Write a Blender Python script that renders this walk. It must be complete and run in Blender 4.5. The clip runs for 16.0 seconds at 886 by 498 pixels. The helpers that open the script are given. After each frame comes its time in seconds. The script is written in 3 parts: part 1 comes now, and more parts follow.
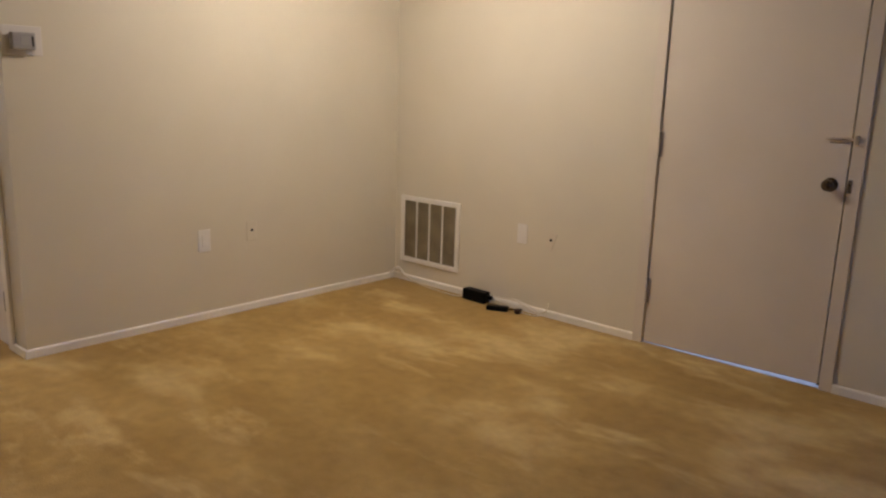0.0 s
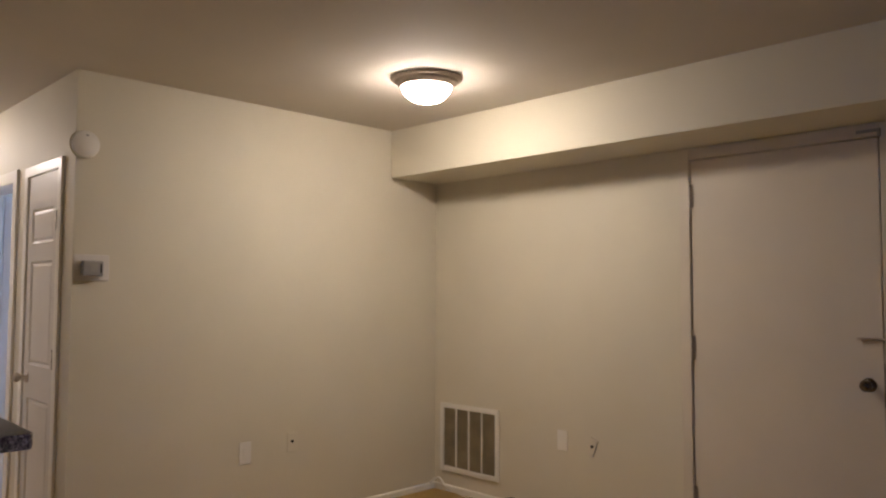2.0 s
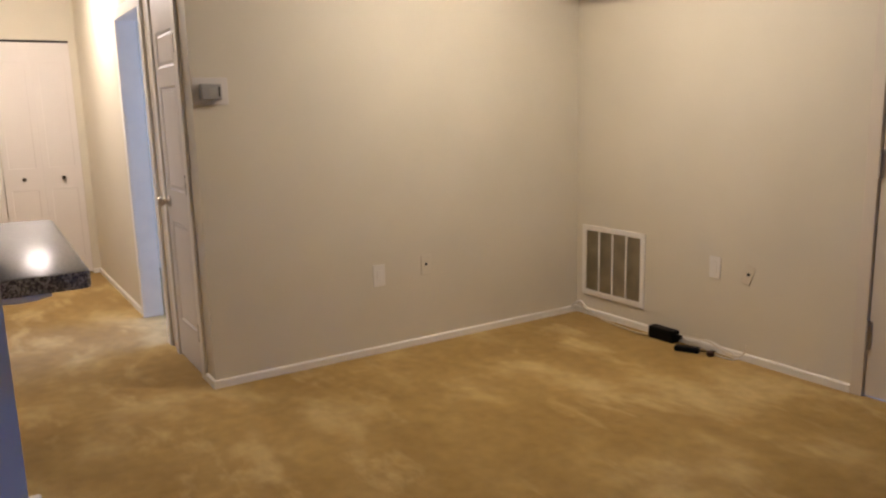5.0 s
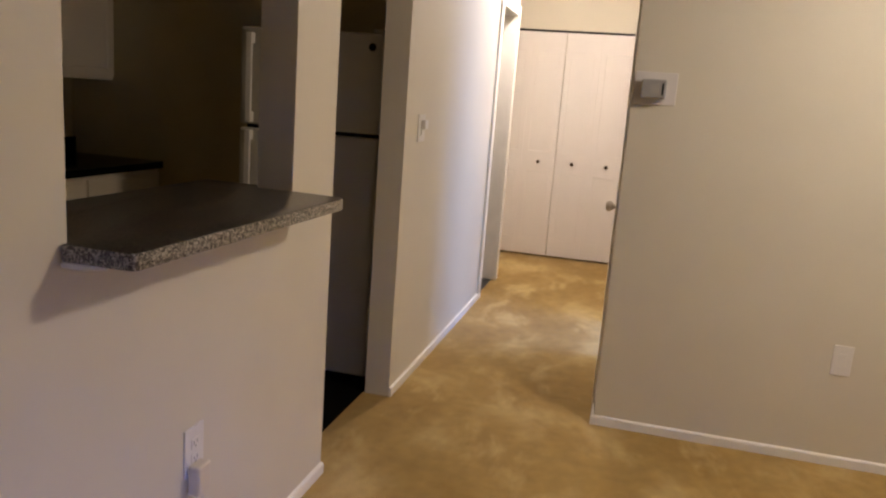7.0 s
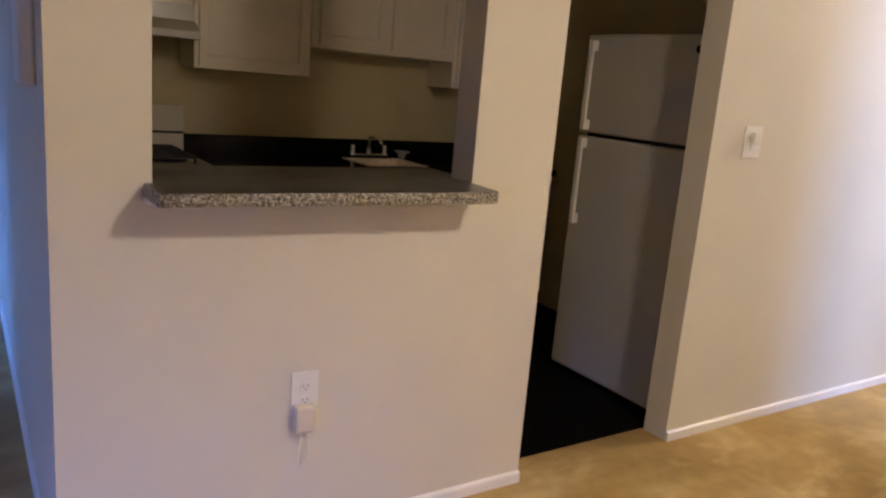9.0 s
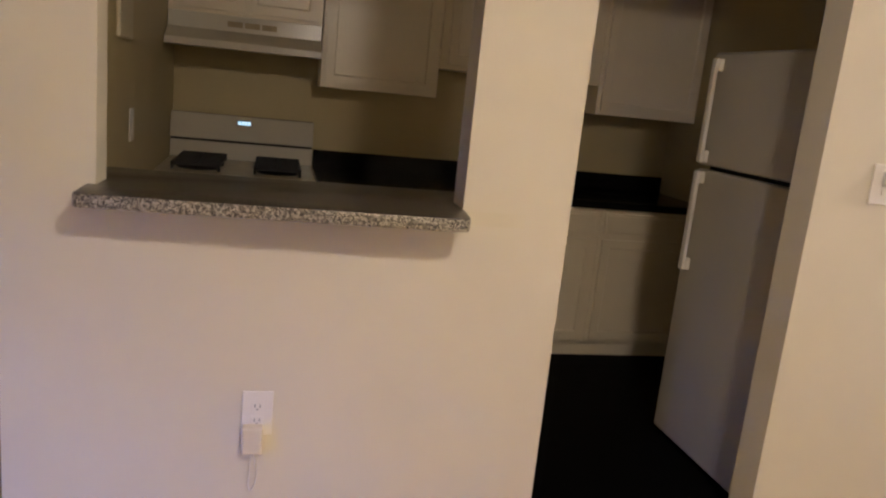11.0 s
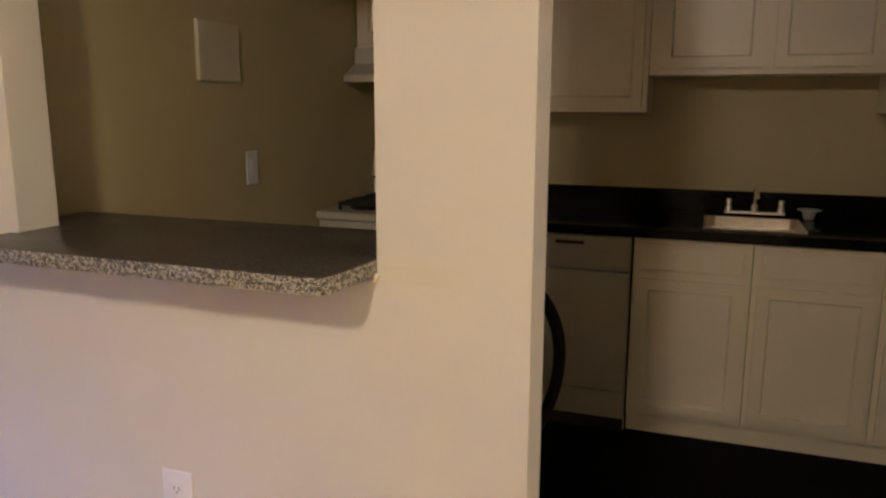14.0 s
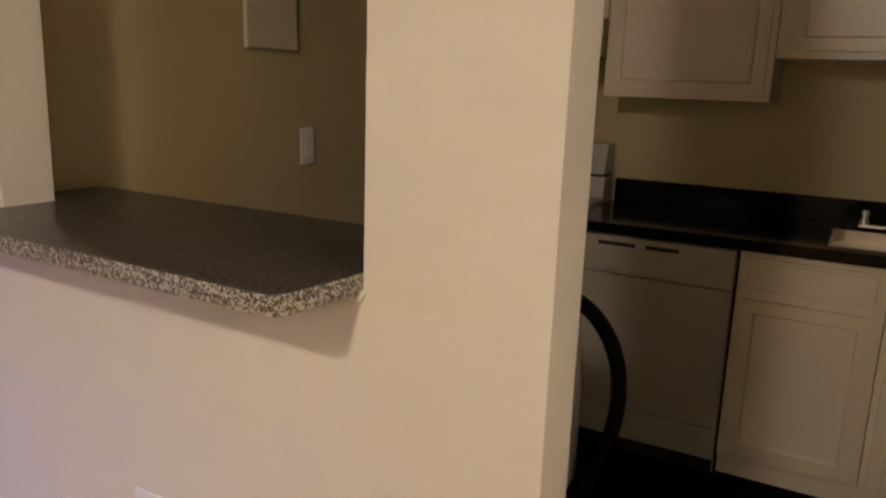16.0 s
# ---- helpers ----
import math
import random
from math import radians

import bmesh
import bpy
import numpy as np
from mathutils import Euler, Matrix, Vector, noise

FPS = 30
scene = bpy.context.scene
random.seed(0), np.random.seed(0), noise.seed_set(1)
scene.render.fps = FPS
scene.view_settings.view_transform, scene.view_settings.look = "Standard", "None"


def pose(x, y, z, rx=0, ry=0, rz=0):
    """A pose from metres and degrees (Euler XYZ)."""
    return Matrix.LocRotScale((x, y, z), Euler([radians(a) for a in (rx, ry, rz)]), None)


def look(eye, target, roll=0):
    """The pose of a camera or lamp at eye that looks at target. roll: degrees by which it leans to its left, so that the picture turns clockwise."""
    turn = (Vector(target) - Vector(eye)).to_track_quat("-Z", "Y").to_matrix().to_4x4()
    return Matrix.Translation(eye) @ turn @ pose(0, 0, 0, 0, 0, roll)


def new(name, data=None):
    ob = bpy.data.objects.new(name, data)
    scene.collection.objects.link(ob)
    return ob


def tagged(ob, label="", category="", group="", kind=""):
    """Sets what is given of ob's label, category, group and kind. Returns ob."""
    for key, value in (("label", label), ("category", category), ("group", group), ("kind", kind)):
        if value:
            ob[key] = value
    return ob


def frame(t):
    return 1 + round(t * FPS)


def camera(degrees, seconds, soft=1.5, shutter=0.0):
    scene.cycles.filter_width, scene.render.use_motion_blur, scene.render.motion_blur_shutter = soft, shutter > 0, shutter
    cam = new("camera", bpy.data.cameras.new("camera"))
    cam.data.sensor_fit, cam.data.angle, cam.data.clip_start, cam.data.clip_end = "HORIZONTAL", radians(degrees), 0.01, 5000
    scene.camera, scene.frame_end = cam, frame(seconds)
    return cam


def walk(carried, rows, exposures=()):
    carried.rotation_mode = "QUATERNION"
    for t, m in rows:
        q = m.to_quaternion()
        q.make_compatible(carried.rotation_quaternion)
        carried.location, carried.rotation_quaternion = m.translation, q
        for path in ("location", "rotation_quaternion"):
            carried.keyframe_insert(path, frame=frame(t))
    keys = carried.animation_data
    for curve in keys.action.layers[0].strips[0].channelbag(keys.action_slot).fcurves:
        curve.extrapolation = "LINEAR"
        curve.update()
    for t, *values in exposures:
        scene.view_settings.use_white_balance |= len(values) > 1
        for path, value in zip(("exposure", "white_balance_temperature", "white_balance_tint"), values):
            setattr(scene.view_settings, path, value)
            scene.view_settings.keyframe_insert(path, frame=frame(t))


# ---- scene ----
cam = camera(60.9, 16.0, soft=2.3)
PATH = [
    (0, (0.11, 0.134, 1.366), (-1.193, 1.593, 0.949), 1.8),
    (0.5, (0.16, 0.094, 1.398), (-1.186, 1.544, 1.101), 1.3),
    (1, (0.2, 0.069, 1.389), (-1.206, 1.484, 1.242), 1.0),
    (1.5, (0.196, 0.083, 1.413), (-1.224, 1.492, 1.39), 0.7),
    (2, (0.222, 0.076, 1.407), (-1.198, 1.48, 1.52), 0.2),
    (2.5, (0.233, 0.081, 1.409), (-1.2, 1.469, 1.542), 0.5),
    (3, (0.218, 0.093, 1.394), (-1.232, 1.471, 1.411), 0.1),
    (3.2, (0.195, 0.079, 1.39), (-1.268, 1.44, 1.317), -0.0),
    (5.3, (0.013, 0.524, 1.401), (-1.724, 1.414, 0.965), -1.7),
    (5.5, (-0.033, 0.615, 1.386), (-1.857, 1.309, 0.953), -1.7),
    (6, (-0.043, 0.929, 1.409), (-1.985, 1.146, 0.983), 1.6),
    (6.5, (-0.202, 1.189, 1.402), (-2.158, 1.091, 0.997), 4.3),
    (7, (-0.397, 1.461, 1.422), (-2.3, 0.988, 1.027), 4.3),
    (7.5, (-0.555, 1.741, 1.431), (-2.312, 0.863, 1.057), 3.5),
    (8, (-0.799, 1.99, 1.431), (-2.429, 0.904, 1.024), 4.8),
    (8.5, (-0.983, 2.225, 1.402), (-2.298, 0.777, 0.984), 4.0),
    (9, (-1.169, 2.362, 1.398), (-2.245, 0.731, 0.97), 4.8),
    (9.5, (-1.386, 2.415, 1.407), (-2.278, 0.683, 0.951), 5.6),
    (10, (-1.565, 2.482, 1.407), (-2.239, 0.658, 0.939), 5.6),
    (10.2, (-1.636, 2.528, 1.41), (-2.258, 0.677, 0.975), 6.0),
    (12.3, (-2.59, 2.123, 1.423), (-2.639, 0.165, 1.021), 3.0),
    (12.5, (-2.653, 2.055, 1.414), (-2.607, 0.092, 1.034), 2.9),
    (13, (-2.846, 1.961, 1.422), (-2.596, 0.011, 1.057), 1.5),
    (13.5, (-3.043, 1.903, 1.42), (-2.650, -0.024, 1.054), 1.4),
    (14, (-3.152, 1.797, 1.416), (-2.491, -0.052, 1.033), 0.1),
    (14.5, (-3.14, 1.593, 1.396), (-2.437, -0.242, 1.025), 2.3),
    (15, (-3.135, 1.488, 1.386), (-2.421, -0.334, 0.974), 2.4),
    (15.5, (-3.160, 1.438, 1.395), (-2.245, -0.291, 0.976), 2.1),
    (16, (-3.192, 1.397, 1.402), (-2.253, -0.315, 0.971), 2.1),
]
walk(cam, [(t, look(eye, target, roll)) for t, eye, target, roll in PATH],
     [(0, -0.12), (0.5, -0.12), (1.0, -0.52), (1.8, -0.60), (2.6, -0.60), (3.2, -0.45), (5.5, -0.12), (6.5, -0.10), (7.5, -0.06), (8.4, 0.06), (9.0, 0.34), (12.5, 0.46), (16.0, 0.46)])

# ---- world and light ----
world = bpy.data.worlds.new("sky")
scene.world = world
world.use_nodes = True
wn = world.node_tree.nodes
sky = wn.new("ShaderNodeTexSky")
sky.sky_type, sky.sun_disc, sky.sun_elevation, sky.sun_rotation = "NISHITA", False, radians(6), radians(200)
wn["Background"].inputs["Strength"].default_value = 0.12
world.node_tree.links.new(sky.outputs["Color"], wn["Background"].inputs["Color"])


def area_lamp(name, m, sx, sy, watts, colour):
    data = bpy.data.lights.new(name, "AREA")
    data.shape, data.size, data.size_y, data.energy, data.color = "RECTANGLE", sx, sy, watts, colour
    ob = new(name, data)
    ob.matrix_world = m
    return ob


# daylight that comes in by the living room window and the bedroom window
area_lamp("daylight_landing", pose(-1.0, 5.3, 2.5, 0, 0, 0), 1.6, 1.0, 50, (0.75, 0.85, 1.0))
area_lamp("daylight_glass_door", look((10.0, 2.3, 4.0), (0.0, -2.2, 0.6)), 4.0, 3.0, 1600, (0.08, 0.26, 1.0))
area_lamp("daylight_living", look((8.4, 11.8, 4.3), (-1.6, 0.44, 0.5)), 3.5, 2.5, 1750, (0.17, 0.28, 1.0))
area_lamp("daylight_bedroom", pose(-5.2, 4.57, 1.5, -90, 0, 0), 2.5, 1.2, 150, (0.30, 0.46, 1.0))

LAMP_GLOW = 172.0
HALL_GLOW = 185.0


# ---- materials ----
def material(name, colour, rough=0.6, metal=0.0, vary=0.12, scale=6.0, fine=0.0, fine_scale=250.0, spec=0.5, coat=0.0):
    """A painted, stained or metal surface: two scales of tone, a fine relief and uneven gloss."""
    m = bpy.data.materials.new(name)
    m.use_nodes = True
    t = m.node_tree
    n, lk = t.nodes, t.links
    b = n["Principled BSDF"]
    co = n.new("ShaderNodeTexCoord")
    big, small = n.new("ShaderNodeTexNoise"), n.new("ShaderNodeTexNoise")
    big.inputs["Scale"].default_value, big.inputs["Detail"].default_value = scale, 5
    small.inputs["Scale"].default_value, small.inputs["Detail"].default_value = fine_scale, 3
    lk.new(co.outputs["Object"], big.inputs["Vector"])
    lk.new(co.outputs["Object"], small.inputs["Vector"])
    ramp = n.new("ShaderNodeValToRGB")
    c = Vector(colour)
    ramp.color_ramp.elements[0].position, ramp.color_ramp.elements[1].position = 0.3, 0.7
    ramp.color_ramp.elements[0].color = (*(c * (1 - vary)), 1)
    ramp.color_ramp.elements[1].color = (*(c * (1 + vary * 0.5)), 1)
    lk.new(big.outputs["Fac"], ramp.inputs["Fac"])
    lk.new(ramp.outputs["Color"], b.inputs["Base Color"])
    rr = n.new("ShaderNodeMapRange")
    rr.inputs["To Min"].default_value, rr.inputs["To Max"].default_value = max(0.03, rough - 0.08), min(1, rough + 0.08)
    lk.new(big.outputs["Fac"], rr.inputs["Value"])
    lk.new(rr.outputs["Result"], b.inputs["Roughness"])
    b.inputs["Metallic"].default_value = metal
    b.inputs["Specular IOR Level"].default_value = spec
    b.inputs["Coat Weight"].default_value = coat
    if fine:
        bump = n.new("ShaderNodeBump")
        bump.inputs["Strength"].default_value, bump.inputs["Distance"].default_value = fine, 0.002
        lk.new(small.outputs["Fac"], bump.inputs["Height"])
        lk.new(bump.outputs["Normal"], b.inputs["Normal"])
    return m


def carpet_material():
    """Golden tan cut pile with paler trodden swaths and brushed streaks."""
    m = bpy.data.materials.new("carpet_pile")
    m.use_nodes = True
    t = m.node_tree
    n, lk = t.nodes, t.links
    b = n["Principled BSDF"]
    co = n.new("ShaderNodeTexCoord")
    warp = n.new("ShaderNodeTexNoise")
    warp.inputs["Scale"].default_value = 1.3
    lk.new(co.outputs["Object"], warp.inputs["Vector"])
    add = n.new("ShaderNodeMixRGB")
    add.blend_type, add.inputs["Fac"].default_value = "ADD", 0.25
    lk.new(co.outputs["Object"], add.inputs[1])
    lk.new(warp.outputs["Color"], add.inputs[2])
    stretch = n.new("ShaderNodeMapping")
    stretch.inputs["Scale"].default_value, stretch.inputs["Rotation"].default_value = (1.0, 1.6, 1.0), (0, 0, radians(35))
    lk.new(add.outputs["Color"], stretch.inputs["Vector"])
    swath = n.new("ShaderNodeTexNoise")
    swath.inputs["Scale"].default_value, swath.inputs["Detail"].default_value, swath.inputs["Roughness"].default_value = 1.7, 4, 0.5
    lk.new(stretch.outputs["Vector"], swath.inputs["Vector"])
    ramp = n.new("ShaderNodeValToRGB")
    e = ramp.color_ramp.elements
    e[0].position, e[0].color = 0.38, (0.35, 0.222, 0.066, 1)
    e[1].position, e[1].color = 0.68, (0.56, 0.41, 0.175, 1)
    mid = e.new(0.53)
    mid.color = (0.41, 0.272, 0.088, 1)
    lk.new(swath.outputs["Fac"], ramp.inputs["Fac"])
    # narrow pale tracks where the pile has been brushed the other way
    lay = n.new("ShaderNodeMapping")
    lay.inputs["Scale"].default_value, lay.inputs["Rotation"].default_value = (1.0, 2.6, 1.0), (0, 0, radians(-28))
    lk.new(add.outputs["Color"], lay.inputs["Vector"])
    track = n.new("ShaderNodeTexNoise")
    track.inputs["Scale"].default_value, track.inputs["Detail"].default_value, track.inputs["Roughness"].default_value = 1.5, 5, 0.6
    lk.new(lay.outputs["Vector"], track.inputs["Vector"])
    thin = n.new("ShaderNodeMapRange")
    thin.inputs["From Min"].default_value, thin.inputs["From Max"].default_value = 0.56, 0.68
    thin.inputs["To Max"].default_value = 0.75
    lk.new(track.outputs["Fac"], thin.inputs["Value"])
    brushed = n.new("ShaderNodeMixRGB")
    brushed.inputs[2].default_value = (0.58, 0.43, 0.19, 1)
    lk.new(thin.outputs["Result"], brushed.inputs["Fac"])
    lk.new(ramp.outputs["Color"], brushed.inputs[1])
    tuft = n.new("ShaderNodeTexNoise")
    tuft.inputs["Scale"].default_value, tuft.inputs["Detail"].default_value = 160, 2
    lk.new(co.outputs["Object"], tuft.inputs["Vector"])
    patch = n.new("ShaderNodeTexNoise")
    patch.inputs["Scale"].default_value, patch.inputs["Detail"].default_value = 14, 4
    lk.new(co.outputs["Object"], patch.inputs["Vector"])
    mixed = n.new("ShaderNodeMath")
    mixed.operation = "MULTIPLY_ADD"
    mixed.inputs[1].default_value = 0.6
    lk.new(tuft.outputs["Fac"], mixed.inputs[0])
    lk.new(patch.outputs["Fac"], mixed.inputs[2])
    tone = n.new("ShaderNodeMapRange")
    tone.inputs["From Min"].default_value, tone.inputs["From Max"].default_value = 0.5, 1.1
    tone.inputs["To Min"].default_value, tone.inputs["To Max"].default_value = 0.84, 1.14
    lk.new(mixed.outputs["Value"], tone.inputs["Value"])
    mul = n.new("ShaderNodeMixRGB")
    mul.blend_type, mul.inputs["Fac"].default_value = "MULTIPLY", 1.0
    lk.new(brushed.outputs["Color"], mul.inputs[1])
    lk.new(tone.outputs["Result"], mul.inputs[2])
    lk.new(mul.outputs["Color"], b.inputs["Base Color"])
    b.inputs["Roughness"].default_value = 0.95
    b.inputs["Specular IOR Level"].default_value = 0.1
    b.inputs["Sheen Weight"].default_value = 0.15
    bump = n.new("ShaderNodeBump")
    bump.inputs["Strength"].default_value, bump.inputs["Distance"].default_value = 0.6, 0.006
    lk.new(mixed.outputs["Value"], bump.inputs["Height"])
    lk.new(bump.outputs["Normal"], b.inputs["Normal"])
    return m


def granite_material(name, dark, pale, fleck, polish, shine=0.5, size=1.0):
    """Polished granite: crystals of several tones at two sizes."""
    m = bpy.data.materials.new(name)
    m.use_nodes = True
    t = m.node_tree
    n, lk = t.nodes, t.links
    b = n["Principled BSDF"]
    co = n.new("ShaderNodeTexCoord")
    cell, cloud = n.new("ShaderNodeTexVoronoi"), n.new("ShaderNodeTexNoise")
    cell.inputs["Scale"].default_value = 400 / size
    cloud.inputs["Scale"].default_value, cloud.inputs["Detail"].default_value = 200 / size ** 2, 3
    lk.new(co.outputs["Object"], cell.inputs["Vector"])
    lk.new(co.outputs["Object"], cloud.inputs["Vector"])
    grey = n.new("ShaderNodeRGBToBW")
    lk.new(cell.outputs["Color"], grey.inputs["Color"])
    mix = n.new("ShaderNodeMath")
    mix.operation = "MULTIPLY_ADD"
    mix.inputs[1].default_value = 0.55
    lk.new(grey.outputs["Val"], mix.inputs[0])
    lk.new(cloud.outputs["Fac"], mix.inputs[2])
    ramp = n.new("ShaderNodeValToRGB")
    ramp.color_ramp.interpolation = "CONSTANT"
    e = ramp.color_ramp.elements
    e[0].position, e[0].color = 0.0, (*dark, 1)
    e[1].position, e[1].color = 0.88, (*pale, 1)
    a = e.new(0.70)
    a.color = (*fleck, 1)
    a = e.new(0.80)
    a.color = tuple((fleck[i] + pale[i]) / 2 for i in range(3)) + (1,)
    lk.new(mix.outputs["Value"], ramp.inputs["Fac"])
    lk.new(ramp.outputs["Color"], b.inputs["Base Color"])
    b.inputs["Roughness"].default_value = polish
    b.inputs["Specular IOR Level"].default_value = shine
    return m


def glow_material(name, colour, strength):
    m = bpy.data.materials.new(name)
    m.use_nodes = True
    b = m.node_tree.nodes["Principled BSDF"]
    b.inputs["Base Color"].default_value = (0.9, 0.88, 0.84, 1)
    b.inputs["Roughness"].default_value = 0.35
    b.inputs["Emission Color"].default_value = (*colour, 1)
    b.inputs["Emission Strength"].default_value = strength
    return m


def glass_material():
    m = bpy.data.materials.new("window_glass")
    m.use_nodes = True
    b = m.node_tree.nodes["Principled BSDF"]
    b.inputs["Transmission Weight"].default_value, b.inputs["Roughness"].default_value = 1.0, 0.02
    return m


KWALL = material("kitchen_wall_paint", (0.54, 0.447, 0.235), 0.5, vary=0.05, scale=2.2, fine=0.15, fine_scale=330)
WALL = material("wall_paint_eggshell", (0.70, 0.645, 0.515), 0.62, vary=0.035, scale=2.2, fine=0.18, fine_scale=330)
CEIL = material("ceiling_paint_flat", (0.64, 0.585, 0.51), 0.85, vary=0.04, scale=2.0, fine=0.3, fine_scale=200)
PATCH = material("yellowed_paint", (0.69, 0.635, 0.492), 0.6, vary=0.04, scale=12)
TRIM = material("trim_paint_semigloss", (0.86, 0.825, 0.75), 0.38, vary=0.05, scale=9, fine=0.06, fine_scale=90)
DOORW = material("door_paint_white", (0.74, 0.70, 0.65), 0.45, vary=0.05, scale=3, fine=0.10, fine_scale=120)
ENTRY = material("entry_door_paint", (0.72, 0.645, 0.53), 0.5, vary=0.05, scale=2.5, fine=0.10, fine_scale=160)
BIFOLD = material("bifold_door_paint", (0.78, 0.73, 0.68), 0.5, vary=0.03, scale=3, fine=0.08)
CARPET = carpet_material()
VINYL = material("black_vinyl_floor", (0.003, 0.0027, 0.0025), 0.7, spec=0.06, vary=0.4, scale=7, fine=0.2, fine_scale=60)
TILEB = material("bathroom_floor_dark", (0.03, 0.03, 0.03), 0.4, vary=0.3, scale=9, fine=0.1)
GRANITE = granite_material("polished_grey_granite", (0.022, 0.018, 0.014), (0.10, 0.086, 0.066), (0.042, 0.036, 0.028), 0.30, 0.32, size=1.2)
# the same speckle in much paler tones, for the slab's edge
GRANITE_EDGE = granite_material("pale_granite_edge", (0.06, 0.051, 0.038), (0.46, 0.415, 0.325), (0.19, 0.168, 0.13), 0.4, size=1.25)
BLACKTOP = granite_material("black_granite", (0.002, 0.002, 0.002), (0.014, 0.013, 0.012), (0.004, 0.004, 0.004), 0.10, 0.14)
CABINET = material("cabinet_paint_cream", (0.84, 0.74, 0.545), 0.33, vary=0.03, scale=5, fine=0.05, fine_scale=80, spec=0.65)
ENAMEL = material("white_enamel", (0.60, 0.555, 0.445), 0.22, vary=0.04, scale=5)
# dishwasher enamel, darkened in its colour for the shade behind the door jamb
DISHW = material("shaded_appliance_enamel", (0.44, 0.40, 0.30), 0.3, vary=0.04, scale=5)
FRIDGE = material("fridge_white_textured", (0.51, 0.475, 0.39), 0.42, vary=0.03, scale=4, fine=0.35, fine_scale=420)
PLASTIC = material("white_plastic", (0.80, 0.77, 0.71), 0.4, vary=0.03, scale=20)
IVORY = material("ivory_plastic", (0.70, 0.63, 0.50), 0.4, vary=0.04, scale=20)
CLEAR_GREY = material("grey_dial", (0.40, 0.385, 0.35), 0.35, vary=0.05, scale=20)
GREYP = material("grey_plastic", (0.36, 0.35, 0.33), 0.45, vary=0.06, scale=25)
BLACKP = material("black_plastic", (0.003, 0.003, 0.003), 0.5, spec=0.12, vary=0.3, scale=25, fine=0.1)
PLUG = material("dark_brown_plug", (0.035, 0.012, 0.008), 0.5, vary=0.2, scale=40)
BOXC = material("breaker_cover_cream", (0.62, 0.545, 0.37), 0.45, vary=0.03, scale=8)
RUBBER = material("dark_gap_rubber", (0.012, 0.011, 0.010), 0.8, vary=0.3, scale=20)
IRON = material("cast_iron", (0.012, 0.012, 0.012), 0.65, vary=0.3, scale=40, fine=0.3)
PAN = material("satin_nickel_lacquer", (0.46, 0.385, 0.31), 0.42, metal=0.35, vary=0.08, scale=30)
NICKEL = material("brushed_nickel", (0.62, 0.55, 0.47), 0.42, metal=1.0, vary=0.1, scale=30)
CHROME = material("chrome", (0.88, 0.86, 0.84), 0.17, metal=1.0, vary=0.05, scale=20)
BRASS = material("aged_bronze_knob", (0.14, 0.11, 0.08), 0.28, metal=1.0, vary=0.3, scale=40)
STEEL = material("stainless_sink", (0.86, 0.76, 0.60), 0.36, metal=1.0, vary=0.08, scale=30)
LOUVRE = material("dusty_louvre", (0.33, 0.26, 0.15), 0.6, vary=0.35, scale=9)
MESHD = material("filter_grey", (0.15, 0.12, 0.08), 0.9, vary=0.35, scale=7, fine=0.4)
HINGE = material("painted_hinge", (0.40, 0.35, 0.30), 0.4, metal=0.3, vary=0.1, scale=30)
CLEAR = material("frosted_plastic", (0.46, 0.45, 0.42), 0.3, vary=0.05, scale=20)
CONCRETE = material("landing_concrete", (0.42, 0.41, 0.40), 0.9, vary=0.2, scale=5, fine=0.4)
BOWL = glow_material("lit_glass_bowl", (1.0, 0.855, 0.74), LAMP_GLOW)
BOWL_HALL = glow_material("lit_glass_bowl_hall", (1.0, 0.86, 0.80), HALL_GLOW)
CLOCK = glow_material("clock_digits", (0.45, 0.75, 1.0), 1.3)
GLASS = glass_material()


# ---- building helpers ----
def box(bm, x0, x1, y0, y1, z0, z1):
    vs = [bm.verts.new((x, y, z)) for z in (z0, z1) for x, y in ((x0, y0), (x1, y0), (x1, y1), (x0, y1))]
    for f in ((0, 3, 2, 1), (4, 5, 6, 7), (0, 1, 5, 4), (1, 2, 6, 5), (2, 3, 7, 6), (3, 0, 4, 7)):
        bm.faces.new([vs[i] for i in f])


def finish(name, bm, mat, parent=None, bevel=0.0, segs=2, smooth=False):
    bmesh.ops.recalc_face_normals(bm, faces=bm.faces[:])
    if bevel:
        sharp = [e for e in bm.edges if len(e.link_faces) == 2 and e.calc_face_angle(0) > 0.6]
        bmesh.ops.bevel(bm, geom=sharp, offset=bevel, segments=segs, profile=0.5, affect="EDGES", clamp_overlap=True)
    me = bpy.data.meshes.new(name)
    bm.to_mesh(me)
    bm.free()
    me.materials.append(mat)
    if smooth:
        for p in me.polygons:
            p.use_smooth = True
    ob = new(name, me)
    if parent:
        ob.parent = parent
    return ob


def boxes(name, dims, mat, parent=None, bevel=0.0, segs=2):
    bm = bmesh.new()
    for d in dims:
        box(bm, *d)
    return finish(name, bm, mat, parent, bevel, segs)


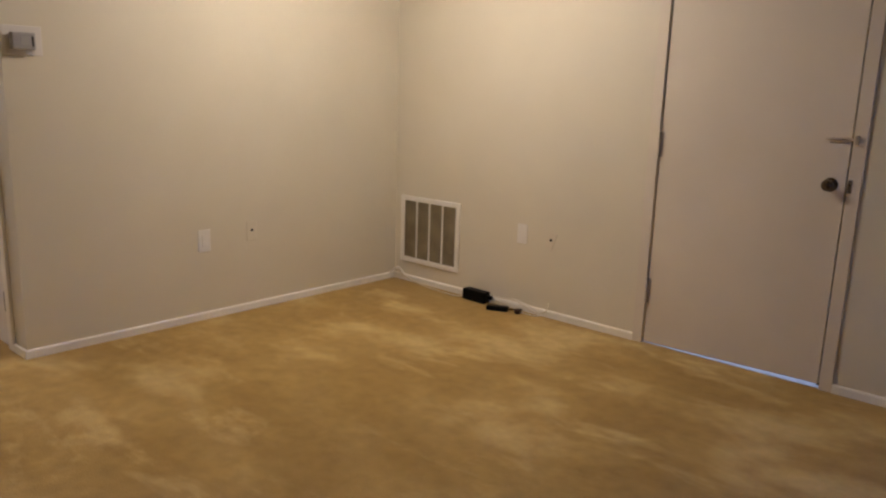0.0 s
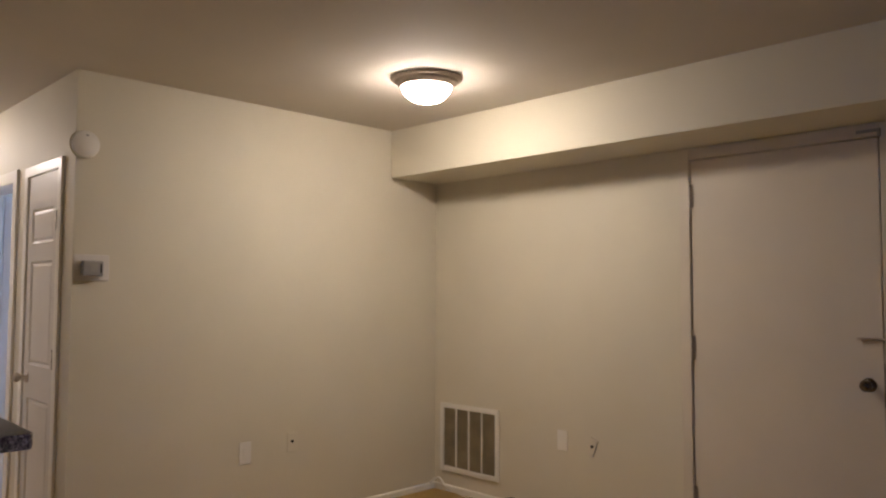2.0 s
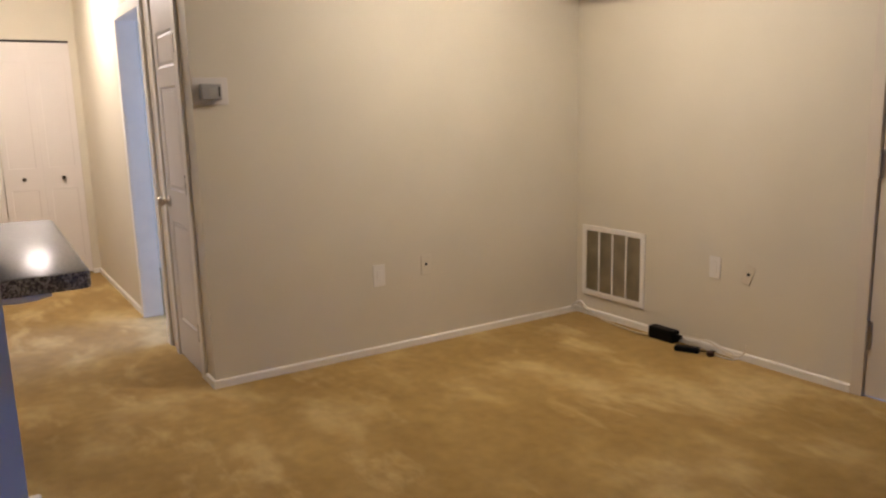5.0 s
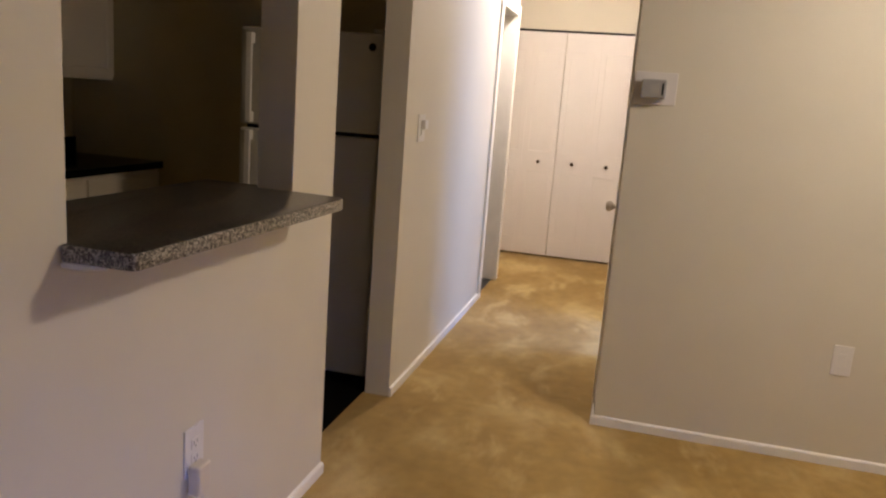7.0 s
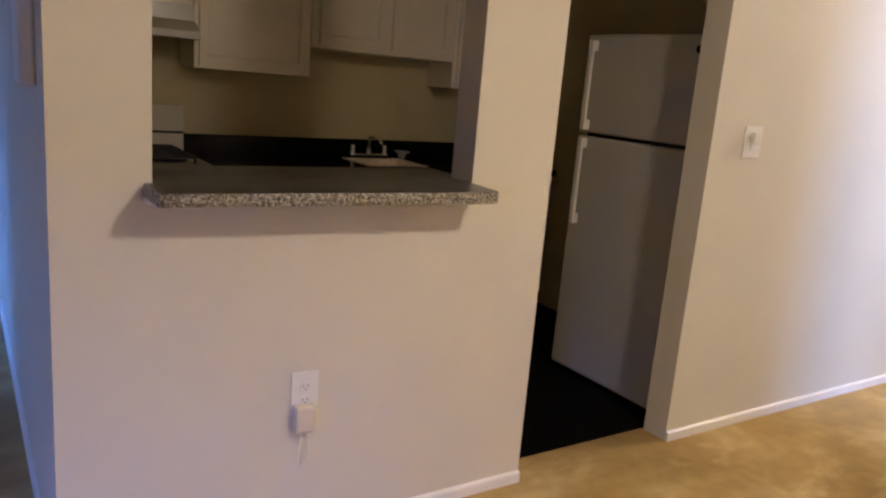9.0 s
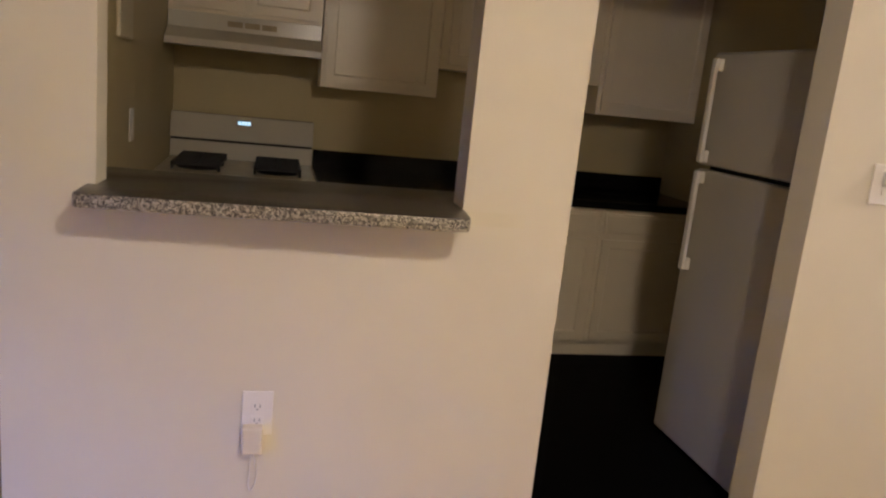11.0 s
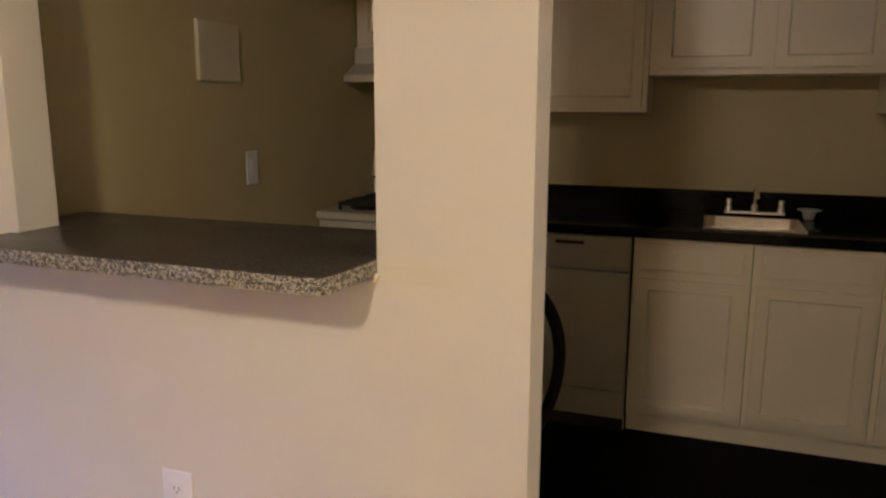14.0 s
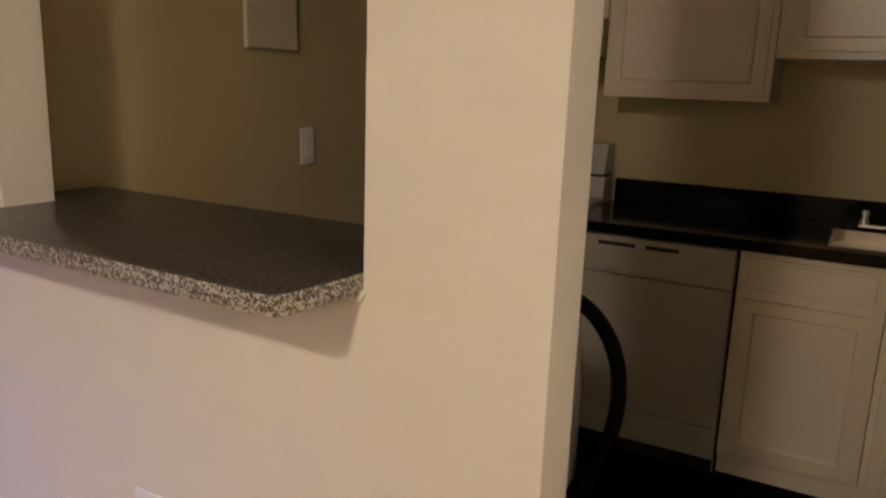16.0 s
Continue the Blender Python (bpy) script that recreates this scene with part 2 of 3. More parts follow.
def lathe(name, profile, mat, parent=None, m=None, steps=32):
    """A turned shape round z from (radius, height) pairs."""
    bm = bmesh.new()
    rings = []
    for r, z in profile:
        if r < 1e-5:
            rings.append([bm.verts.new((0, 0, z))])
        else:
            rings.append([bm.verts.new((r * math.cos(2 * math.pi * i / steps), r * math.sin(2 * math.pi * i / steps), z)) for i in range(steps)])
    for a, b in zip(rings, rings[1:]):
        for i in range(steps):
            j = (i + 1) % steps
            q = [a[i % len(a)], a[j % len(a)], b[j % len(b)], b[i % len(b)]]
            q = [v for k, v in enumerate(q) if v not in q[:k]]
            if len(q) > 2:
                bm.faces.new(q)
    if m:
        bm.transform(m)
    ob = finish(name, bm, mat, parent, smooth=True)
    ob.data.set_sharp_from_angle(angle=radians(40))
    return ob


def tube(name, pts, radius, mat, parent=None, steps=12):
    """A smooth round cord, pipe or hose through the points."""
    cu = bpy.data.curves.new(name, "CURVE")
    cu.dimensions, cu.bevel_depth, cu.bevel_resolution, cu.resolution_u, cu.use_fill_caps = "3D", radius, 3, steps, True
    sp = cu.splines.new("NURBS")
    sp.points.add(len(pts) - 1)
    for p, c in zip(sp.points, pts):
        p.co = (*c, 1)
    sp.use_endpoint_u, sp.order_u = True, 3
    tmp = bpy.data.objects.new(name, cu)
    me = bpy.data.meshes.new_from_object(tmp)
    bpy.data.objects.remove(tmp)
    me.name = name
    me.materials.clear()
    me.materials.append(mat)
    for p in me.polygons:
        p.use_smooth = True
    ob = new(name, me)
    if parent:
        ob.parent = parent
    return ob


def panelled(name, xs, zs, cells, thick, mat, parent=None, groove=0.018, depth=0.007, raised=0.0, edge=0.003):
    """A slab in the x-z plane whose front looks to -y at y 0, with sunk (and again raised) panels in the given cells."""
    bm = bmesh.new()
    g = [[bm.verts.new((x, 0, z)) for x in xs] for z in zs]
    picked = []
    for k in range(len(zs) - 1):
        for i in range(len(xs) - 1):
            f = bm.faces.new((g[k][i], g[k][i + 1], g[k + 1][i + 1], g[k + 1][i]))
            if (i, k) in cells:
                picked.append(f)
    rim = [e for e in bm.edges if len(e.link_faces) == 1]
    r = bmesh.ops.extrude_edge_only(bm, edges=rim)
    back = [v for v in r["geom"] if isinstance(v, bmesh.types.BMVert)]
    for v in back:
        v.co.y = thick
    be = [e for e in r["geom"] if isinstance(e, bmesh.types.BMEdge) and all(v in back for v in e.verts)]
    bmesh.ops.contextual_create(bm, geom=be)
    bm.normal_update()
    for f in picked:
        bmesh.ops.inset_individual(bm, faces=[f], thickness=groove, depth=-depth)
        if raised:
            bmesh.ops.inset_individual(bm, faces=[f], thickness=groove * 0.6, depth=0)
            bmesh.ops.inset_individual(bm, faces=[f], thickness=groove * 1.2, depth=raised)
    return finish(name, bm, mat, parent)


def thing(name, m, label, category, group="", kind=""):
    ob = new(name)
    ob.matrix_world = m
    ob.empty_display_size = 0.1
    return tagged(ob, label, category, group, kind)


def wall(name, x0, x1, y0, y1, openings, label, top=2.49, mat=None):
    """A wall along x or y with openings (from, to, sill, head) cut right through it."""
    along_x = (x1 - x0) > (y1 - y0)
    a, b = (x0, x1) if along_x else (y0, y1)
    bm = bmesh.new()

    def piece(p, q, z0, z1):
        if q - p > 1e-4 and z1 - z0 > 1e-4:
            box(bm, *((p, q, y0, y1) if along_x else (x0, x1, p, q)), z0, z1)
    at = a
    for p, q, sill, head in sorted(openings):
        piece(at, p, 0, top)
        piece(p, q, 0, sill)
        piece(p, q, head, top)
        at = q
    piece(at, b, 0, top)
    return tagged(finish(name, bm, mat or WALL), label, "wall", kind="structure")


# ---- the large structure ----
H = 2.525
NY, WX, HN, KY, KB = 3.92, -3.74, 1.40, 0.44, 0.32
tagged(boxes("floor_carpet", [(-8.0, 2.32, 0.42, 3.93, -0.10, 0.0), (-8.0, -3.75, 3.93, 4.72, -0.10, 0.0), (-8.0, -6.32, -0.06, 0.42, -0.09, 0.0), (-4.57, -1.44, 0.31, 0.42, -0.10, 0.0), (-1.44, 2.32, -2.37, 0.42, -0.10, 0.0)], CARPET),
       "golden tan cut-pile carpet with paler trodden patches", "carpet", kind="structure")
tagged(boxes("floor_kitchen", [(-4.57, -1.44, -2.12, 0.31, -0.10, -0.004)], VINYL), "dark black vinyl kitchen floor", "floor", kind="structure")
tagged(boxes("floor_bathroom", [(-8.0, -4.57, -2.12, 0.42, -0.10, -0.004)], TILEB), "dark bathroom floor beyond the hall", "floor", kind="structure")
tagged(boxes("ceiling", [(-8.0, 2.32, -2.37, 4.72, H, H + 0.1)], CEIL), "plain flat painted ceiling in warm white", "ceiling", kind="structure")
tagged(boxes("ground", [(-60, 60, -60, 60, -0.34, -0.12), (-3.5, 1.5, 3.935, 6.5, -0.12, -0.03)], CONCRETE), "grey concrete landing and ground outside", "ground", kind="structure")
wall("wall_north", WX, 2.2, NY, 4.04, [(-1.757, -0.796, 0, 2.144), (1.05, 2.05, 0.35, 1.80)], "beige painted wall with the entrance door", H)
wall("wall_west", -3.86, WX, HN, 4.6, [], "beige painted wall with thermostat and smoke alarm", H)
wall("wall_hall_north", -7.45, -3.86, HN, 1.52, [(-4.46, -3.935, 0, 2.055), (-5.48, -4.72, 0, 2.055)], "beige hall wall with two doorways", H)
wall("wall_hall_end", -7.57, -7.45, -0.12, 1.52, [(0.087, 1.335, 0, 2.085)], "beige wall round the hall closet", H)
wall("wall_kitchen", -6.38, -1.34, KB, KY, [(-6.30, -5.67, 0, 2.08), (-3.64, -2.845, 0, 2.20), (-2.525, -1.57, 1.067, 2.12)],
     "beige partition wall with serving hatch and kitchen doorway", H)
wall("wall_hall_return", -6.38, -6.26, 0.0, KB, [], "beige wall turning in beside the hall closet", H)
wall("wall_hall_recess", -7.45, -6.26, -0.12, 0.0, [], "beige wall at the side of the hall closet", H)
wall("wall_kitchen_east", -1.445, -1.392, -2.25, KB, [], "tan painted kitchen side wall", H, KWALL)
wall("wall_living_west", -1.391, -1.34, -2.25, KB, [], "beige wall between kitchen and living room", H)
wall("wall_kitchen_west", -4.57, -4.45, -2.0, KB, [], "tan painted kitchen wall behind the fridge", H, KWALL)
wall("wall_south_kitchen", -8.0, -1.445, -2.12, -2.0, [], "tan painted wall at the back of the kitchen", H, KWALL)
wall("wall_south_living", -1.445, 2.2, -2.37, -2.25, [], "beige wall at the far end of the living room", H)
wall("wall_east", 2.2, 2.32, -2.37, 4.04, [(-2.05, -0.45, 0.03, 2.1)], "beige living room wall", H)
wall("wall_bedroom_north", -7.41, WX, 4.6, 4.72, [(-6.5, -3.9, 0.9, 2.1)], "bedroom wall with window", H)
wall("wall_bedroom_west", -7.41, -7.29, 1.52, 4.6, [], "bedroom side wall", H)
wall("wall_closet_back", -8.0, -7.88, -2.0, 4.72, [], "back wall of the hall closet", H)
tagged(boxes("soffit", [(WX, 2.2, 3.484, NY, 2.195, H)], WALL, bevel=0.004), "boxed painted soffit along the top of the wall", "soffit", kind="structure")


def baseboard(x0, y0, x1, y1, nx, ny, h=0.044, t=0.013):
    """A skirting board from one floor point to the other, standing off the wall along (nx, ny), with a rounded top."""
    d = Vector((x1 - x0, y1 - y0, 0))
    nrm = Vector((nx, ny, 0))
    prof = [(0, -0.002), (t, -0.002), (t, h * 0.78), (t * 0.85, h * 0.9), (t * 0.5, h * 0.97), (0, h)]
    bm = bmesh.new()
    ends = [[bm.verts.new(Vector((x0, y0, 0)) + d * s + nrm * o + Vector((0, 0, z))) for o, z in prof] for s in (0, 1)]
    n = len(prof)
    for i in range(n):
        bm.faces.new((ends[0][i], ends[0][(i + 1) % n], ends[1][(i + 1) % n], ends[1][i]))
    bm.faces.new(ends[0])
    bm.faces.new(ends[1])
    return tagged(finish("baseboard", bm, TRIM), "low white painted baseboard along the wall", "baseboard", kind="structure")


baseboard(WX + 0.013, NY, -1.805, NY, 0, -1)
baseboard(-0.75, NY, 2.2, NY, 0, -1)
baseboard(WX, HN, WX, NY, 1, 0)
baseboard(-3.888, HN, WX + 0.013, HN, 0, -1)
baseboard(-7.45, HN, -5.55, HN, 0, -1)
baseboard(-7.45, 1.337, -7.45, 1.387, 1, 0)
baseboard(-5.61, KY, -3.64, KY, 0, 1)
baseboard(-6.38, 0.0, -6.38, KY, -1, 0)
baseboard(-7.45, 0.0, -6.393, 0.0, 0, 1)
baseboard(-2.845, KY, -1.327, KY, 0, 1)
baseboard(-1.34, -2.25, -1.34, KY, 1, 0)
baseboard(-1.327, -2.25, 2.2, -2.25, 0, 1)
baseboard(2.2, -0.45, 2.2, NY, -1, 0)


def casing(name, a, b, head, face, out, along="x", w=0.06, t=0.016, depth=0.12, mat=None, label="white painted door casing"):
    """Door lining and flat casing round an opening from a to b on the wall plane `face`, standing out along `out`."""
    f0, f1 = sorted((face, face + out * t))
    j0, j1 = sorted((face + out * 0.002, face - out * depth))
    dims = [(a - w, a + 0.0125, f0, f1, 0, head + w), (b - 0.0125, b + w, f0, f1, 0, head + w), (a + 0.0125, b - 0.0125, f0, f1, head - 0.0125, head + w),
            (a, a + 0.014, j0, j1, 0, head), (b - 0.014, b, j0, j1, 0, head), (a + 0.014, b - 0.014, j0, j1, head - 0.014, head)]
    if along == "y":
        dims = [(d[2], d[3], d[0], d[1], d[4], d[5]) for d in dims]
    return tagged(boxes(name, dims, mat or TRIM, bevel=0.003), label, "door frame", kind="structure")


casing("door_frame_entrance", -1.757, -0.796, 2.144, NY, -1, w=0.046, t=0.012, mat=ENTRY, label="painted steel frame of the entrance door")
casing("door_frame_closet", -4.46, -3.935, 2.055, HN, -1, w=0.045)
casing("door_frame_bedroom", -5.48, -4.72, 2.055, HN, -1)
casing("door_frame_bathroom", -6.30, -5.67, 2.08, KY, 1)

# the two windows that let the daylight in
def glazed(name, m, w, h, label):
    e = thing(name, m, label, "window", kind="structure")
    boxes("frame", [(-w / 2, -w / 2 + 0.05, -0.03, 0.03, 0, h), (w / 2 - 0.05, w / 2, -0.03, 0.03, 0, h), (-w / 2 + 0.05, w / 2 - 0.05, -0.03, 0.03, 0, 0.05),
                    (-w / 2 + 0.05, w / 2 - 0.05, -0.03, 0.03, h - 0.05, h), (-0.025, 0.025, -0.03, 0.03, 0.05, h - 0.05)], TRIM, e, 0.004)
    for s in (-1, 1):
        p = boxes("pane", [(min(s * 0.025, s * (w / 2 - 0.05)), max(s * 0.025, s * (w / 2 - 0.05)), -0.003, 0.003, 0.05, h - 0.05)], GLASS, e)
        p.visible_shadow = False
    return e


glazed("window_1", pose(1.55, 3.98, 0.35), 1.0, 1.45, "white framed living room window to the dusk outside")
glazed("window_3", pose(2.26, -1.25, 0.03, 0, 0, 90), 1.6, 2.07, "white framed sliding glass door to the dusk outside")
glazed("window_2", pose(-5.2, 4.66, 0.9), 2.6, 1.2, "white framed bedroom window with evening light")


# ---- entrance wall ----
def knob(parent, m, mat, name="knob"):
    return lathe(name, [(0, 0), (0.032, 0), (0.033, 0.004), (0.028, 0.010), (0.013, 0.014), (0.012, 0.030), (0.020, 0.036), (0.027, 0.046), (0.0275, 0.056), (0.022, 0.066), (0.010, 0.070), (0, 0.070)], mat, parent, m, 28)


def hinge(parent, x, y, z, h, mat=None):
    """Butt hinge whose barrel stands off the face towards -y."""
    bm = bmesh.new()
    box(bm, x - 0.016, x + 0.016, y - 0.003, y + 0.001, z, z + h)
    for k in range(5):
        z0 = z + h * k / 5 + 0.001
        c = bmesh.ops.create_cone(bm, cap_ends=True, segments=12, radius1=0.008, radius2=0.008, depth=h / 5 - 0.002)
        bmesh.ops.translate(bm, verts=c["verts"], vec=(x, y - 0.006, z0 + h / 10))
    return finish("hinge", bm, mat or HINGE, parent)


def entrance_door():
    e = thing("entrance_door", pose(0, 0, 0), "closed flat painted entrance door with bronze knob", "door")
    bm = bmesh.new()
    box(bm, -1.7395, -0.8185, 3.922, 3.968, 0.007, 2.125)
    for v in bm.verts:
        if v.co.z < 0.1 and v.co.x > -1:
            v.co.z = 0.024
    finish("slab", bm, ENTRY, e, 0.002)
    for z, h in ((1.87, 0.125), (1.045, 0.13), (0.235, 0.14)):
        hinge(e, -1.74, 3.918, z, h)
    knob(e, pose(-0.882, 3.925, 0.985, 90), BRASS)
    boxes("latch_guard", [(-0.925, -0.80, 3.905, 3.912, 1.19, 1.202), (-0.86, -0.835, 3.905, 3.925, 1.188, 1.204), (-0.80, -0.785, 3.893, 3.912, 1.175, 1.215)], NICKEL, e, 0.002)
    boxes("strike_plate", [(-0.806, -0.788, 3.904, 3.909, 0.955, 1.015)], BRASS, e, 0.001)
    boxes("top_catch", [(-0.90, -0.80, 3.89, 3.907, 2.150, 2.162), (-0.812, -0.80, 3.89, 3.907, 2.125, 2.150)], GREYP, e, 0.001)
    boxes("stop", [(-1.7425, -1.72, 3.970, 4.02, 0.0, 2.1295), (-0.835, -0.8105, 3.970, 4.02, 0.0, 2.1295), (-1.72, -0.835, 3.970, 4.02, 2.105, 2.1295)], RUBBER, e)
    return e


entrance_door()


def vent_grille():
    """Return-air grille: frame, upright bars and fine level louvres before a dusty filter."""
    x0, x1, z0, z1 = -3.675, -3.122, 0.142, 0.618
    e = thing("return_air_grille", pose(0, 0, 0), "white metal return air grille with dusty grey louvres", "vent")
    y = NY
    b = 0.035
    bm = bmesh.new()
    box(bm, x0, x0 + b, y - 0.014, y, z0, z1)
    box(bm, x1 - b, x1, y - 0.014, y, z0, z1)
    box(bm, x0 + b, x1 - b, y - 0.014, y, z0, z0 + b)
    box(bm, x0 + b, x1 - b, y - 0.014, y, z1 - b, z1)
    finish("frame", bm, TRIM, e, 0.004)
    for k in (1, 2, 3):
        xm = x0 + b + (x1 - x0 - 2 * b) * k / 4
        boxes("bar", [(xm - 0.006, xm + 0.006, y - 0.012, y - 0.001, z0 + b, z1 - b)], TRIM, e, 0.002)
    bm = bmesh.new()
    n = 40
    for k in range(n):
        z = z0 + b + (z1 - z0 - 2 * b) * (k + 0.5) / n
        vs = [bm.verts.new(p) for p in ((x0 + b, y - 0.009, z - 0.0032), (x1 - b, y - 0.009, z - 0.0032), (x1 - b, y - 0.002, z + 0.003), (x0 + b, y - 0.002, z + 0.003))]
        bm.faces.new(vs)
        top = [bm.verts.new(v.co + Vector((0, 0, 0.0010))) for v in vs]
        bm.faces.new(top[::-1])
        for i in range(4):
            bm.faces.new((vs[i], vs[(i + 1) % 4], top[(i + 1) % 4], top[i]))
    tagged(finish("louvre", bm, LOUVRE, e), kind="stuff")
    boxes("filter", [(x0 + b, x1 - b, y - 0.0012, y - 0.0004, z0 + b, z1 - b)], MESHD, e)
    return e


vent_grille()


def plate(name, m, w, h, mat, label, sort):
    """A wall plate lying in x-z, its face to -y; sort: duplex, jack or switch."""
    e = thing(name, m, label, "wall plate")
    boxes("plate", [(-w / 2, w / 2, -0.006, 0, -h / 2, h / 2)], mat, e, 0.003)
    if sort == "duplex":
        for s in (-1, 1):
            boxes("socket", [(-0.017, 0.017, -0.0085, -0.006, s * 0.021 - 0.014, s * 0.021 + 0.014)], mat, e, 0.002)
            boxes("slot", [(x - 0.0016, x + 0.0016, -0.0092, -0.0086, s * 0.021 - 0.003, s * 0.021 + 0.007) for x in (-0.007, 0.007)] +
                  [(-0.0025, 0.0025, -0.0092, -0.0086, s * 0.021 - 0.011, s * 0.021 - 0.006)], GREYP, e)
    elif sort == "jack":
        lathe("jack", [(0, 0), (0.009, 0), (0.009, 0.003), (0.006, 0.003), (0.006, 0.006), (0, 0.006)], BLACKP, e, pose(0, -0.006, 0.005, 90), 16)
    elif sort == "paddle":
        boxes("rocker", [(-0.015, 0.015, -0.009, -0.006, -0.032, 0.032)], mat, e, 0.003)
    else:
        boxes("rocker", [(-0.015, 0.015, -0.010, -0.006, -0.032, 0.032)], mat, e, 0.003)
        boxes("toggle", [(-0.024, 0.024, -0.030, -0.010, -0.002, 0.040)], mat, e, 0.002)
    return e


plate("wall_outlet", pose(-2.608, NY, 0.493), 0.075, 0.125, PLASTIC, "plain white wall outlet above the baseboard", "paddle")
plate("phone_jack_plate", pose(-2.392, NY, 0.481, 0, 20, 0), 0.055, 0.11, IVORY, "ivory wall jack plate hanging crooked", "jack")
plate("wall_outlet", pose(WX, 2.380, 0.466, 0, 0, 90), 0.078, 0.130, PLASTIC, "plain white wall outlet on beige wall", "paddle")
plate("cable_jack_plate", pose(WX, 2.699, 0.488, 0, 0, 90), 0.07, 0.118, WALL, "painted-over wall plate with a dark jack", "jack")
plate("light_switch", pose(-3.888, KY, 1.268, 0, 0, 180), 0.112, 0.128, PLASTIC, "white light switch on the hall wall", "switch")
plate("wall_outlet", pose(-1.994, KY, 0.485, 0, 0, 180), 0.085, 0.132, PLASTIC, "white duplex wall outlet under the serving hatch", "duplex")
plate("light_switch", pose(-1.445, -0.742, 1.162, 0, 0, -90), 0.075, 0.13, PLASTIC, "white light switch on the kitchen wall", "paddle")
plate("wall_outlet", pose(-3.63, -2.0, 1.19, 0, 0, 180), 0.08, 0.13, KWALL, "painted-over tan wall outlet above the backsplash", "duplex")


def thermostat():
    e = thing("thermostat", pose(0, 0, 0), "grey box thermostat on a white wall plate", "thermostat")
    boxes("plate", [(WX, WX + 0.006, 1.405, 1.578, 1.455, 1.588)], DOORW, e, 0.003)
    boxes("body", [(WX + 0.006, WX + 0.052, 1.435, 1.535, 1.480, 1.557)], GREYP, e, 0.006)
    boxes("display", [(WX + 0.0525, WX + 0.054, 1.470, 1.505, 1.500, 1.538)], CLEAR_GREY, e, 0.001)
    boxes("lever", [(WX + 0.052, WX + 0.056, 1.518, 1.524, 1.495, 1.540)], BLACKP, e)
    return e


thermostat()


def smoke_alarm():
    e = thing("smoke_alarm", pose(WX, 1.438, 2.142, 0, 90, 0), "round white smoke alarm on the wall", "smoke alarm")
    lathe("base", [(0, 0), (0.074, 0), (0.074, 0.014), (0, 0.014)], IVORY, e)
    lathe("cover", [(0, 0.014), (0.068, 0.0141), (0.070, 0.020), (0.066, 0.036), (0.052, 0.043), (0.030, 0.046), (0, 0.046)], PLASTIC, e)
    boxes("test_button", [(-0.047, -0.038, -0.006, 0.006, 0.043, 0.047)], GREYP, e, 0.001)
    return e


smoke_alarm()


def dome_lamp(x, y, glow, label):
    e = thing("ceiling_lamp", pose(x, y, H), label, "ceiling lamp", "dome ceiling lamps")
    lathe("pan", [(0, 0), (0.176, -0.0005), (0.186, -0.003), (0.188, -0.008), (0.182, -0.014), (0.172, -0.020), (0.168, -0.021), (0.162, -0.030), (0.154, -0.038), (0.150, -0.039), (0.146, -0.046), (0.138, -0.052), (0.132, -0.052), (0.130, -0.036), (0, -0.036)], PAN, e, steps=48)
    prof = [(0.131 * math.cos(a) ** 0.9, -0.046 - 0.086 * math.sin(a) ** 1.15) for a in [math.pi / 2 * k / 10 for k in range(10)]] + [(0, -0.132)]
    lathe("bowl", prof, glow, e, steps=40)
    return e


dome_lamp(-2.613, 2.753, BOWL, "round ceiling lamp with nickel rim and lit glass bowl")
dome_lamp(-6.0, 0.90, BOWL_HALL, "round hall ceiling lamp with lit glass bowl")


def adapter_clutter():
    e = thing("power_adapter", pose(-2.90, 3.872, 0), "black power adapter lying against the baseboard", "adapter")
    boxes("body", [(-0.115, 0.075, -0.035, 0.03, 0.0, 0.075)], BLACKP, e, 0.008)
    boxes("plug", [(0.075, 0.11, -0.012, 0.012, 0.03, 0.055)], BLACKP, e, 0.003)
    e = thing("small_adapter", pose(-2.68, 3.80, 0, 0, 0, 25), "small black plug adapter on the carpet", "adapter")
    boxes("body", [(-0.075, 0.065, -0.025, 0.025, 0.0, 0.032)], BLACKP, e, 0.008)
    tube("lead", [(0.06, 0, 0.016), (0.10, 0.01, 0.012), (0.12, 0.05, 0.008), (0.16, 0.06, 0.006)], 0.004, BLACKP, e)
    e = thing("cable_end", pose(-2.555, 3.838, 0), "small brown cable plug on the carpet", "plug")
    lathe("body", [(0, 0), (0.018, 0), (0.022, 0.008), (0.020, 0.024), (0.010, 0.030), (0, 0.030)], PLUG, e, steps=14)
    e = thing("white_cable", pose(0, 0, 0), "white cable looped along the baseboard", "cable")
    tube("cord", [(-3.70, 3.895, 0.07), (-3.6, 3.885, 0.03), (-3.4, 3.865, 0.006), (-3.2, 3.845, 0.006), (-3.05, 3.835, 0.006), (-2.99, 3.90, 0.02), (-2.80, 3.90, 0.05),
                  (-2.7, 3.88, 0.06), (-2.6, 3.87, 0.07), (-2.55, 3.88, 0.05), (-2.45, 3.87, 0.02), (-2.38, 3.885, 0.03), (-2.36, 3.89, 0.10), (-2.375, 3.90, 0.09)], 0.004, IVORY, e)
    tube("coil", [(-2.80, 3.89, 0.05), (-2.72, 3.86, 0.025), (-2.62, 3.88, 0.08), (-2.52, 3.87, 0.06), (-2.42, 3.89, 0.03), (-2.40, 3.87, 0.01), (-2.48, 3.85, 0.005), (-2.60, 3.86, 0.01)], 0.0035, PLASTIC, e)
    tube("bundle", [(-3.73, 3.86, 0.04), (-3.70, 3.89, 0.085), (-3.66, 3.90, 0.085), (-3.62, 3.895, 0.04)], 0.007, PLASTIC, e)


adapter_clutter()


